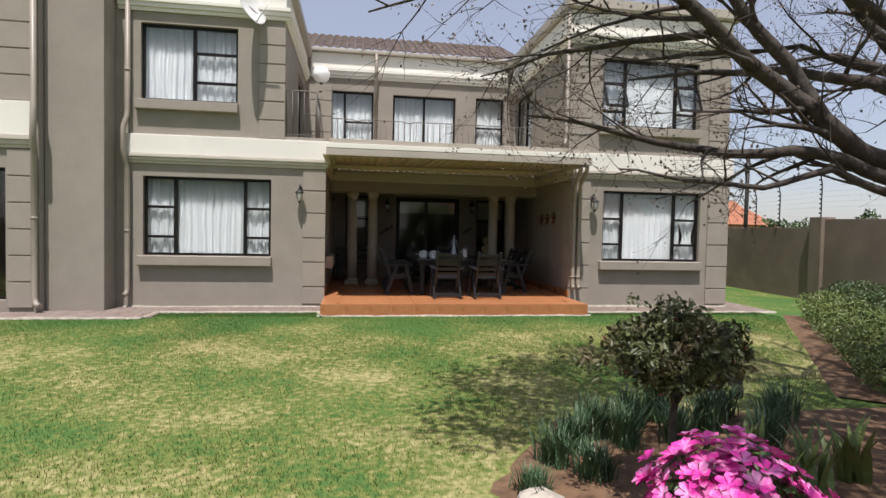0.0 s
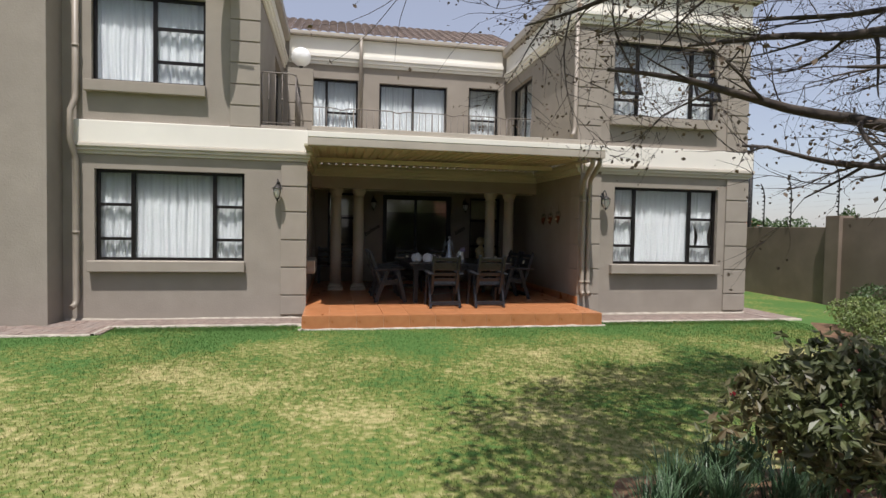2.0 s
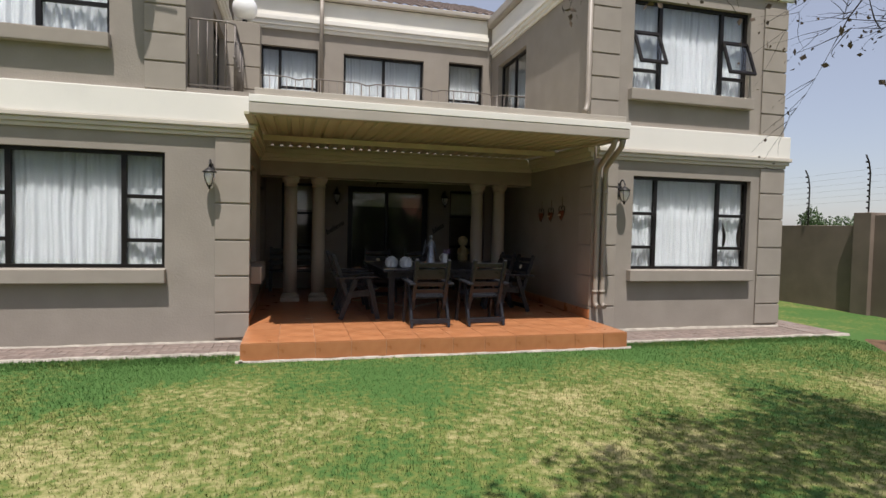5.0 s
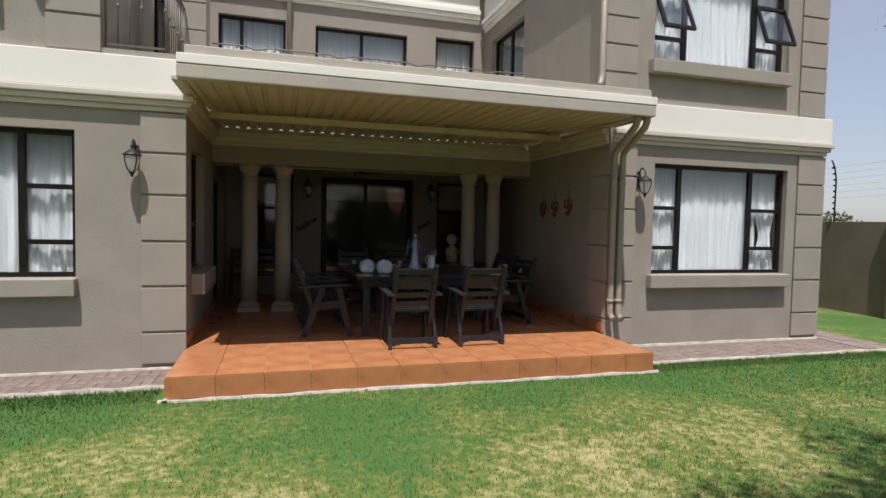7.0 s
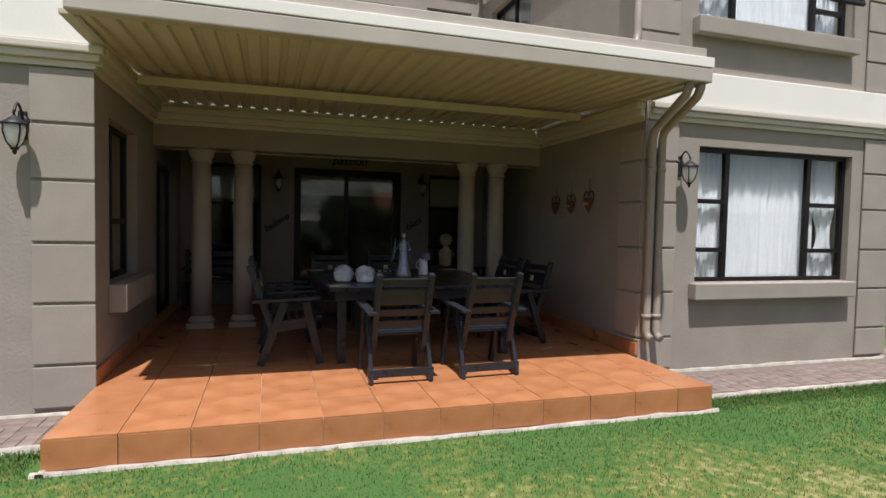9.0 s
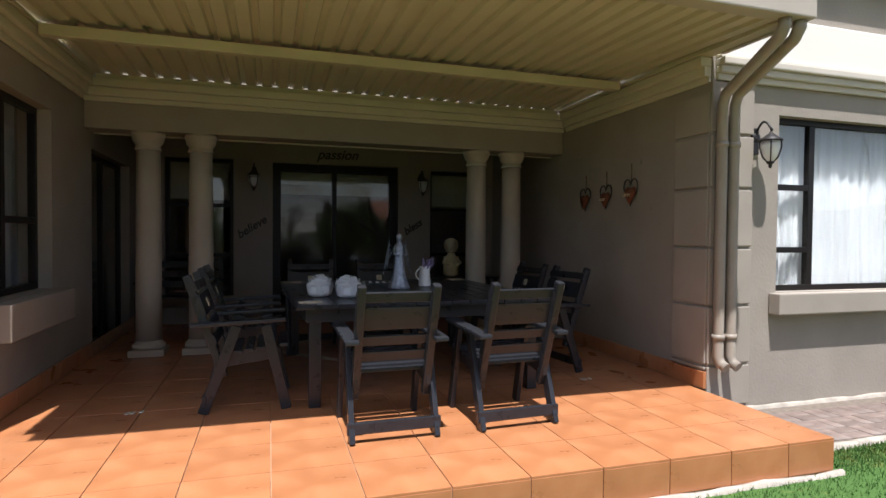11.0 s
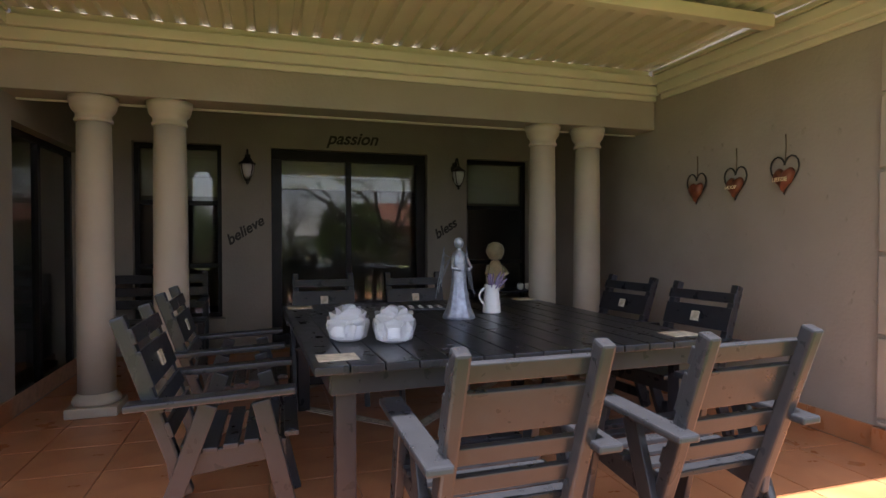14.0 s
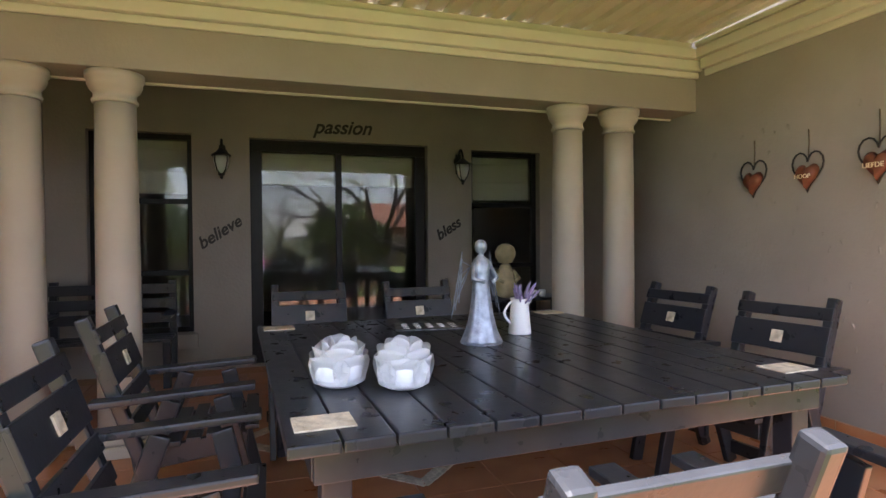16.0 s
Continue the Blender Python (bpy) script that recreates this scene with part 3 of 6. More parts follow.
YW = FRONT + 0.08
SIDE3 = lambda a, b, z: [(a, b, k) for k in z]
place_window("window_1", WL, YW, (-2.32, -1.03), SIDE3(-2.88, -2.35, (1.50, 2.07)) + SIDE3(-1.0, -0.53, (1.50, 2.07)), "black aluminium window with two columns of small casements")
place_window("window_2", WR, YW, (6.83, 8.05), SIDE3(6.36, 6.80, (1.50, 2.05)) + SIDE3(8.08, 8.63, (1.50, 2.05)), "black aluminium window with two columns of small casements", tied=True)
place_window("window_3", UL, YW, (-1.98,), SIDE3(-1.95, -1.17, (4.47, 5.02)), "black aluminium upper window with one column of casements")
w4 = place_window("window_4", UR, YW, (6.82, 8.00), SIDE3(6.30, 6.79, (4.36, 4.96)) + SIDE3(8.03, 8.55, (4.36, 4.96)), "black aluminium upper window with two casements propped open", opens=((0.29, 1), (1.95, 1)))
sash(w4, 0.02, 0.51, 0.34, 0.94, 24)
sash(w4, 1.71, 2.24, 0.34, 0.94, 20)
YB = BACK + 0.10
for k, (a, b) in enumerate(((0.786, 1.758), (4.568, 5.502))):
    structure("sill_back_%d" % (k + 1), box(bmesh.new(), (a, BACK - 0.07, 0.58), (b, BACK - 0.002, 0.718), bevel=0.008), QUOIN)
place_window("window_5", W1, YB, (), [(0.826, 1.718, 2.0), (0.826, 1.718, 1.30)], "tall black aluminium side light with a part-drawn blind", sill=False, cur=False)
place_window("window_6", W2, YB, (), [(4.608, 5.462, 2.0), (4.608, 5.462, 1.30)], "tall black aluminium side light with a part-drawn blind", sill=False, cur=False)
place_window("door_1", DD, YB, (3.139,), [(2.248, 4.094, 0.46)], "black aluminium sliding glass door", sill=False, cur=False, edge=0.115)
place_window("window_7", U1, YB, (0.76,), [(0.79, 1.56, 4.72)], "black aluminium balcony window", sill=False)
place_window("door_2", UD, YB, (3.01,), [], "black aluminium sliding balcony door", sill=False)
place_window("window_8", U2, YB, (), [(4.51, 5.343, 4.72)], "black aluminium balcony window", sill=False)


def side_window(name, rect, x, turn, mull, bars, label, cur=True):
    y0, y1, z0, z1 = rect
    th = glazed(name, y1 - y0, z1 - z0, mull, bars, label)
    th.matrix_world = pose(x, y0, z0, 0, 0, 90) if turn > 0 else pose(x, y1, z0, 0, 0, -90)
    if cur:
        m = pose(x - 0.2, y0 - 0.05, z0 - 0.03, 0, 0, 90) if turn > 0 else pose(x + 0.2, y1 + 0.05, z0 - 0.03, 0, 0, -90)
        curtain(y1 - y0 + 0.1, z1 - z0 + 0.08, m, "white sheer curtain gathered in soft folds behind the window")
    return th


w9 = side_window("window_9", WT, XL - 0.10, 1, (0.5,), [(0.5, 1.12, 0.55)], "black aluminium window in the terrace side wall", cur=False)
curtain(1.22, 1.54, pose(XL - 0.3, 13.10, 1.11, 0, 0, 90), "white sheer curtain gathered in soft folds behind the window")
part("window_sill", box(bmesh.new(), (-0.05, -0.25, -0.25), (1.17, -0.102, -0.004), bevel=0.012), QUOIN, w9)
d3 = side_window("door_3", DT, XL - 0.10, 1, (0.8,), [], "black aluminium sliding door in the terrace side wall", cur=False)
side_window("door_4", DUL, -0.40, 1, (0.8,), [], "black aluminium balcony side door")
side_window("door_5", DUR, 5.66, -1, (0.8,), [], "black aluminium balcony side door")
d6 = place_window("door_6", DL, 12.12, (-6.1,), [], "black aluminium sliding door", sill=False, cur=False)

# room shells behind the uncurtained glass, their dimness put into the dark colour
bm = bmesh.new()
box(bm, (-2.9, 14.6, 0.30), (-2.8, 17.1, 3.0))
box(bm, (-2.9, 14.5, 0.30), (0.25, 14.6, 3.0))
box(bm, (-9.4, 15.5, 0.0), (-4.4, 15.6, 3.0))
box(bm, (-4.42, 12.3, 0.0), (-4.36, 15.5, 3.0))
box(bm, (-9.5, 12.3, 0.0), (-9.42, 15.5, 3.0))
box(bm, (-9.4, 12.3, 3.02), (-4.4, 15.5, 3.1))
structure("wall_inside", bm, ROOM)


def blind(x0, x1, z0, z1):
    bm = bmesh.new()
    box(bm, (x0, BACK + 0.215, z0), (x1, BACK + 0.225, z1))
    for k in range(3):
        z = z0 + (z1 - z0) * k / 2.4
        box(bm, (x0, BACK + 0.203, z), (x1, BACK + 0.2145, z + 0.02), bevel=0.004)
    return tagged(part("roller_blind", bm, BLIND), "cream fabric blind drawn part-way down behind glass", "blind", "cream blinds")


blind(0.876, 1.668, 2.08, 2.60)
blind(2.37, 3.10, 2.19, 2.52)
blind(3.18, 3.97, 2.19, 2.52)
blind(4.658, 5.412, 2.06, 2.56)

# ---- terrace ----
bm = bmesh.new()
box(bm, (0.525, 11.527, 0.0), (5.56, FRONT + 0.25, FLOOR - 0.014))
box(bm, (XL + 0.002, FRONT + 0.251, 0.0), (XR - 0.002, BACK - 0.002, FLOOR - 0.014))
terrace = structure("floor", bm, GROUT, "terracotta tiled terrace floor with a low front step")
# beam, columns and ceiling
BEAM = 15.12
bm = bmesh.new()
box(bm, (XL + 0.002, BEAM, 2.61), (XR - 0.002, BEAM + 0.30, 3.105), bevel=0.006)
structure("beam", bm, PLASTER, "plastered beam over the columns")
bm = bmesh.new()
box(bm, (XL + 0.01, BEAM + 0.275, 2.594), (XR - 0.01, BEAM + 0.298, 2.609), bevel=0.003)
structure("beam_edge_strip", bm, MOULD, "thin pale strip along the beam")
STEPS = ((2.865, 2.915, 0.03), (2.915, 2.995, 0.07), (2.995, 3.07, 0.11))
bm = bmesh.new()
for z0, z1, d in STEPS:
    box(bm, (XL + 0.003, BEAM - 0.002 - d, z0), (XR - 0.003, BEAM - 0.002, z1), bevel=0.01)
    box(bm, (XR - 0.002 - d, FRONT + 0.003, z0), (XR - 0.002, BEAM - 0.115, z1), bevel=0.01)
    box(bm, (XL + 0.002, FRONT + 0.003, z0), (XL + 0.002 + d, BEAM - 0.115, z1), bevel=0.01)
structure("terrace_cornice", bm, CORNICE, "cream cove cornice round the terrace ceiling")


def louvres(bm, x0, x1, y0, y1, z0, z1):
    """Ribbed sheet with trapezoid ribs along y, of a real thickness."""
    pitch, t = 0.155, 0.004
    prof, x = [], x0
    while x < x1 - 0.05:
        prof += [(x, 0.0), (x + 0.085, 0.0), (x + 0.10, 0.027), (x + 0.14, 0.027)]
        x += pitch
    prof.append((x, 0.0))
    rows = []
    for y, z in ((y0, z0), (y1, z1)):
        rows.append([[bm.verts.new((px, y, z + pz + e)) for px, pz in prof] for e in (0, t)])
    for e in (0, 1):
        for i in range(len(prof) - 1):
            bm.faces.new((rows[0][e][i], rows[0][e][i + 1], rows[1][e][i + 1], rows[1][e][i]))
    for k in (0, 1):
        for i in range(len(prof) - 1):
            bm.faces.new((rows[k][0][i], rows[k][0][i + 1], rows[k][1][i + 1], rows[k][1][i]))


bm = bmesh.new()
louvres(bm, XL + 0.09, XR - 0.15, 11.90, 13.72, 3.075, 3.135)
louvres(bm, XL + 0.09, XR - 0.15, 13.63, BEAM - 0.002, 3.155, 3.125)
structure("ceiling", bm, LOUVRE, "ribbed cream steel roof sheets over the terrace")
bm = bmesh.new()
box(bm, (XL + 0.13, 13.62, 3.01), (XR - 0.22, 13.70, 3.092), bevel=0.006)
structure("ceiling_purlin", bm, LOUVRE)
bm = bmesh.new()
box(bm, (XL + 0.12, BEAM - 0.08, 3.074), (XR - 0.125, BEAM - 0.003, 3.122), bevel=0.004)
box(bm, (XR - 0.125, 11.935, 3.074), (XR + 0.005, BEAM - 0.12, 3.11), bevel=0.004)
box(bm, (XL - 0.005, 11.935, 3.074), (XL + 0.12, BEAM - 0.12, 3.11), bevel=0.004)
structure("ceiling_edge", bm, LOUVRE)
# gutter, white strip and coping of the roof edge
bm = bmesh.new()
box(bm, (0.56, 11.80, 3.07), (5.70, 11.93, 3.20), bevel=0.012)
structure("gutter_front", bm, FASCIA, "taupe box gutter along the terrace roof")
bm = bmesh.new()
box(bm, (0.56, 11.795, 3.203), (5.71, 12.40, 3.295), bevel=0.008)
structure("roof_strip", bm, CREAM, "white roof edge strip")
bm = bmesh.new()
box(bm, (0.62, 11.84, 3.298), (5.66, 12.30, 3.385), bevel=0.01)
structure("roof_coping", bm, FASCIA)
bm = bmesh.new()
box(bm, (0.585, 11.935, 3.06), (0.625, FRONT - 0.11, 3.20), bevel=0.004)
box(bm, (5.63, 11.935, 3.06), (5.67, FRONT - 0.11, 3.20), bevel=0.004)
structure("roof_side_trim", bm, FASCIA)


def column(x, y):
    th = thing("column", pose(x, y, FLOOR), "smooth round plaster column with ringed capital", "column", "terrace columns")
    part("plinth", box(bmesh.new(), (-0.165, -0.165, 0), (0.165, 0.165, 0.07), bevel=0.01), COLUMN, th)
    part("base", lathe(bmesh.new(), [(0.15, 0.071), (0.16, 0.09), (0.15, 0.115), (0.132, 0.125), (0.13, 0.15)]), COLUMN, th)
    part("shaft", lathe(bmesh.new(), [(0.122, 0.151), (0.121, 0.8), (0.117, 1.5), (0.110, 2.07)], sides=32), COLUMN, th)
    part("capital", lathe(bmesh.new(), [(0.121, 2.071), (0.125, 2.09), (0.115, 2.10), (0.115, 2.13), (0.135, 2.15), (0.148, 2.18), (0.148, 2.205), (0.158, 2.21), (0.158, 2.249)], sides=32), COLUMN, th)
    return th


for x in (1.03, 1.525, 4.575, 5.03):
    column(x, BEAM + 0.15)

# skirting tiles, right and left
sk = structure("skirting", box(bmesh.new(), (XR - 0.008, FRONT + 0.02, FLOOR), (XR - 0.0025, BACK - 0.01, 0.50)), GROUT, "terracotta skirting tiles")
y = FRONT - 0.02
while y < BACK - 0.3:
    part("skirting_tile", box(bmesh.new(), (XR - 0.045 if y < 13 else XR - 0.018, y, FLOOR + 0.001), (XR - 0.009, y + 0.425, 0.50), bevel=0.003), TILE, sk)
    y += 0.433
sl = structure("skirting_left", box(bmesh.new(), (XL + 0.0025, FRONT + 0.02, FLOOR), (XL + 0.008, BACK - 0.01, 0.50)), GROUT)
y = FRONT - 0.02
while y < DT[0] - 0.4:
    part("skirting_tile", box(bmesh.new(), (XL + 0.009, y, FLOOR + 0.001), (XL + 0.02, y + 0.425, 0.50), bevel=0.003), TILE, sl)
    y += 0.433

# small chips and drips standing on the rough side wall
CHIP = random.Random(21)
chip_mesh = []
for k in range(4):
    bm = bmesh.new()
    bmesh.ops.create_icosphere(bm, subdivisions=1, radius=1.0)
    for v in bm.verts:
        v.co *= 1 + 0.5 * noise.noise(v.co * 1.7 + Vector((k * 3.0, 0, 0)))
    bmesh.ops.transform(bm, matrix=Matrix.Diagonal((0.004, 0.005 + 0.002 * k, 0.014 + 0.006 * k, 1)), verts=bm.verts)
    chip_mesh.append(mesh_of("plaster_chip", bm, PLASTER))
for k in range(90):
    piece("plaster_chip", chip_mesh[k % 4], right_wall, pose(XR - 0.001, CHIP.uniform(13.1, 15.0), CHIP.uniform(0.7, 2.4), CHIP.uniform(-25, 25), 0, 0))

# paving strips and cement edging
bm = bmesh.new()
box(bm, (-9.5, 11.96, 0.02), (0.555, FRONT + 0.0, 0.150))
box(bm, (-9.5, 11.33, 0.02), (-2.42, 11.955, 0.150))
box(bm, (5.595, 11.86, 0.02), (9.9, FRONT + 0.0, 0.150))
box(bm, (9.29, FRONT + 0.002, 0.02), (9.95, 16.0, 0.150))
pave = structure("pavement", bm, SAND, "weathered brick paving along the house")


def edging(name, p, q, w, h):
    """A hand-laid cement edge with a wandering outline."""
    p, q = Vector(p), Vector(q)
    d = (q - p)
    n = max(int(d.length / 0.10), 2)
    side = Vector((-d.y, d.x, 0)).normalized()
    bm = bmesh.new()
    rows = []
    for i in range(n + 1):
        c = p + d * i / n
        a = w * (0.6 + 0.8 * noise.noise(c * 2.3) ** 2 + 0.35 * noise.noise(c * 6))
        b = w * (0.6 + 0.5 * noise.noise(c * 3.1 + Vector((5, 5, 5))))
        t = h * (0.8 + 0.5 * noise.noise(c * 5))
        rows.append([bm.verts.new(c + side * s + Vector((0, 0, z))) for s, z in ((-a, -0.06), (-a * 0.8, t * 0.7), (0, t), (b * 0.8, t * 0.8), (b, -0.06))])
    for a, b in zip(rows, rows[1:]):
        for i in range(4):
            bm.faces.new((a[i], a[i + 1], b[i + 1], b[i])).smooth = True
    structure(name, bm, CEMENT, "rough pale cement edging")


edging("edging_left", (-2.42, 11.95, 0.145), (0.50, 11.95, 0.145), 0.035, 0.03)
edging("edging_step", (0.46, 11.49, 0.14), (5.62, 11.49, 0.14), 0.04, 0.03)
edging("edging_right", (5.66, 11.84, 0.145), (9.9, 11.84, 0.145), 0.045, 0.03)
edging("edging_corner", (-2.40, 11.33, 0.145), (-2.40, 11.95, 0.145), 0.035, 0.03)
edging("edging_far_left", (-9.5, 11.31, 0.145), (-2.42, 11.31, 0.145), 0.035, 0.03)
edging("edging_step_left", (0.52, 11.45, 0.145), (0.52, 12.6, 0.145), 0.04, 0.03)
edging("plinth_edge_right", (5.66, FRONT - 0.02, 0.15), (9.3, FRONT - 0.02, 0.15), 0.03, 0.04)
edging("plinth_edge_left", (-3.3, FRONT - 0.02, 0.15), (0.5, FRONT - 0.02, 0.15), 0.025, 0.03)

# boundary wall on the far side of the side passage
bm = bmesh.new()
box(bm, (12.6, 13.8, 0.0), (12.84, 24, 1.98), bevel=0.01)
box(bm, (12.6, -8, 0.0), (12.84, 13.55, 2.20), bevel=0.01)
structure("wall_boundary", bm, WALLDARK, "dark brown plastered garden boundary wall")
for k, y in enumerate((1.3, 5.3, 9.4, 13.55, 17.6)):
    structure("wall_boundary_post_%d" % (k + 1), box(bmesh.new(), (12.5, y, 0.0), (12.90, y + 0.36, 2.25 if y < 14 else 2.03), bevel=0.012), WALLDARK, "dark brown plastered post of the boundary wall")
bm = bmesh.new()
box(bm, (-10, 23.8, 0.0), (12.59, 24, 2.0))
box(bm, (-10, -8.3, 0.0), (12.84, -8.1, 2.0))
box(bm, (-10.2, -8.3, 0.0), (-10.0, 24, 2.0))
structure("wall_boundary_rear", bm, WALLDARK)

# ---- things on the terrace ----
def chair_master(label):
    """A slatted garden armchair facing +y, its origin on the floor."""
    th = thing("garden_chair", I, label, "chair", "chairs round the table")
    for s, n in ((-1, "left"), (1, "right")):
        x = 0.262 * s
        part("back_post", bar(bmesh.new(), (0.225 * s, -0.372, 0.95), (0.225 * s, -0.13, 0.24), 0.05, 0.055, 0.010, up=(0, 1, 0.3)), WOOD, th)
        part("rear_leg", bar(bmesh.new(), (x, -0.265, 0.0), (x, -0.045, 0.60), 0.034, 0.072, 0.006, up=(0, 1, 0)), WOOD, th)
        part("front_leg", bar(bmesh.new(), (x, 0.29, 0.0), (x, 0.15, 0.60), 0.034, 0.072, 0.006, up=(0, 1, 0)), WOOD, th)
        part("armrest", bar(bmesh.new(), (0.272 * s, -0.34, 0.612), (0.272 * s, 0.285, 0.640), 0.085, 0.028, 0.008), WOOD, th)
        part("seat_rail", bar(bmesh.new(), (0.228 * s, -0.20, 0.345), (0.228 * s, 0.235, 0.40), 0.03, 0.085, 0.005), WOOD, th)
    for k in range(6):
        y = -0.15 + 0.078 * k
        z = 0.393 + 0.010 * k
        part("seat_slat", box(bmesh.new(), (-0.26, y, z), (0.26, y + 0.058, z + 0.022), bevel=0.005), WOOD, th)

    def back(z0, z1, name, off=0.0):
        f = lambda z: -0.365 + (0.93 - z) * 0.3406 + 0.028 + off
        return part(name, bar(bmesh.new(), (0, f(z0), z0), (0, f(z1), z1), 0.50, 0.022, 0.005, up=(0, 1, 0.3)), WOOD, th)
    back(0.845, 0.905, "back_slat")
    wide = back(0.675, 0.815, "back_panel")
    back(0.575, 0.635, "back_slat")
    back(0.475, 0.535, "back_slat")
    tile = part("inset_tile", bar(bmesh.new(), (0, -0.365 + (0.93 - 0.715) * 0.3406 + 0.042, 0.715), (0, -0.365 + (0.93 - 0.775) * 0.3406 + 0.042, 0.775), 0.06, 0.008, 0.002, up=(0, 1, 0.3)), STONE, wide, "carved cream stone inset")
    part("stretcher", box(bmesh.new(), (-0.29, -0.268, 0.055), (0.29, -0.240, 0.125), bevel=0.005), WOOD, th)
    part("front_rail", box(bmesh.new(), (-0.244, 0.225, 0.36), (0.244, 0.248, 0.43), bevel=0.005), WOOD, th)
    return th


CH = "dark-stained slatted wooden garden armchair at the terrace table"
first = chair_master(CH)
spots = ((2.93, 12.475, 1), (3.745, 12.49, 3), (2.04, 13.31, -91), (2.02, 14.28, -90), (4.62, 13.66, 99), (4.60, 14.44, 97), (2.65, 15.10, 180), (3.43, 15.10, 182))
first.matrix_world = pose(spots[0][0], spots[0][1], FLOOR, 0, 0, spots[0][2])
for x, y, r in spots[1:]:
    copy_thing(first, pose(x, y, FLOOR, 0, 0, r))

TABLE = pose(3.35, 13.98, FLOOR, 0, 0, 2)
TOP = 0.747
tab = thing("patio_table", TABLE, "large dark-stained slatted wooden patio table", "table")
TW, TD, NP = 2.01, 2.10, 14
for k in range(NP):
    u0 = -TW / 2 + TW * k / NP
    u1 = u0 + TW / NP
    part("plank", box(bmesh.new(), (u0 + 0.003, -TD / 2, TOP - 0.034), (u1 - 0.003, TD / 2, TOP), bevel=0.006), WOOD, tab)
for s in (-1, 1):
    part("apron", box(bmesh.new(), (-0.93, s * 0.98 - 0.014, TOP - 0.13), (0.93, s * 0.98 + 0.014, TOP - 0.0355), bevel=0.004), WOOD, tab)
    part("end_apron", box(bmesh.new(), (s * 0.92 - 0.014, -0.965, TOP - 0.13), (s * 0.92 + 0.014, 0.965, TOP - 0.0355), bevel=0.004), WOOD, tab)
    for r in (-1, 1):
        part("leg", box(bmesh.new(), (s * 0.865 - 0.042, r * 0.925 - 0.042, 0.0), (s * 0.865 + 0.042, r * 0.925 + 0.042, TOP - 0.0355), bevel=0.006), WOOD, tab)
        part("corner_tile", box(bmesh.new(), (s * 0.89 - 0.085, r * 0.89 - 0.065, TOP + 0.0005), (s * 0.89 + 0.085, r * 0.89 + 0.065, TOP + 0.006), bevel=0.003), STONE, tab, "carved cream stone inset tile")
TT = FLOOR + TOP


def rose_pot(x, y, turn):
    th = thing("rose_ornament", pose(x, y, TT + 0.001, 0, 0, turn) @ Matrix.Scale(1.03, 4), "white ceramic rose-shaped pot on the table", "ornament", "rose pots")
    prof = [(0.055, 0.0), (0.078, 0.012), (0.090, 0.04), (0.089, 0.075), (0.076, 0.105), (0.055, 0.125), (0.01, 0.13)]
    part("bowl", lathe(bmesh.new(), prof, sides=28), CERAMIC, th)
    r = random.Random(int(x * 100))
    for ring, (n, rad, z, tilt, size) in enumerate(((5, 0.084, 0.060, 4, 0.084), (5, 0.078, 0.098, 8, 0.066), (4, 0.054, 0.122, 20, 0.056), (3, 0.026, 0.138, 34, 0.044))):
        bm = bmesh.new()
        for k in range(n):
            a = math.tau * (k + 0.5 * ring) / n + r.uniform(-0.15, 0.15)
            m = Matrix.Rotation(a, 4, "Z") @ pose(rad, 0, z) @ Matrix.Rotation(radians(-tilt), 4, "Y")
            g = []
            for i in range(6):
                row = []
                for j in range(5):
                    u, v = (i / 5 - 0.5) * 2, j / 4
                    w = size * (0.72 + 0.42 * v) * math.sqrt(max(1 - 0.35 * (v * 1.1) ** 4, 0.1))
                    curl = 0.020 * v ** 3 - 0.5 * u * u * size * 0.55
                    row.append(bm.verts.new(m @ Vector((curl, u * w, (v - 0.45) * size * 1.15 - 0.010 * u * u * v))))
                g.append(row)
            for p, q in zip(g, g[1:]):
                for j in range(4):
                    bm.faces.new((p[j], p[j + 1], q[j + 1], q[j])).smooth = True
        res = bmesh.ops.solidify(bm, geom=list(bm.faces), thickness=0.004)
        part("petal_ring", bm, CERAMIC, th)
    return th


rose_pot(2.59, 13.46, 10)
rose_pot(2.80, 13.36, 40)


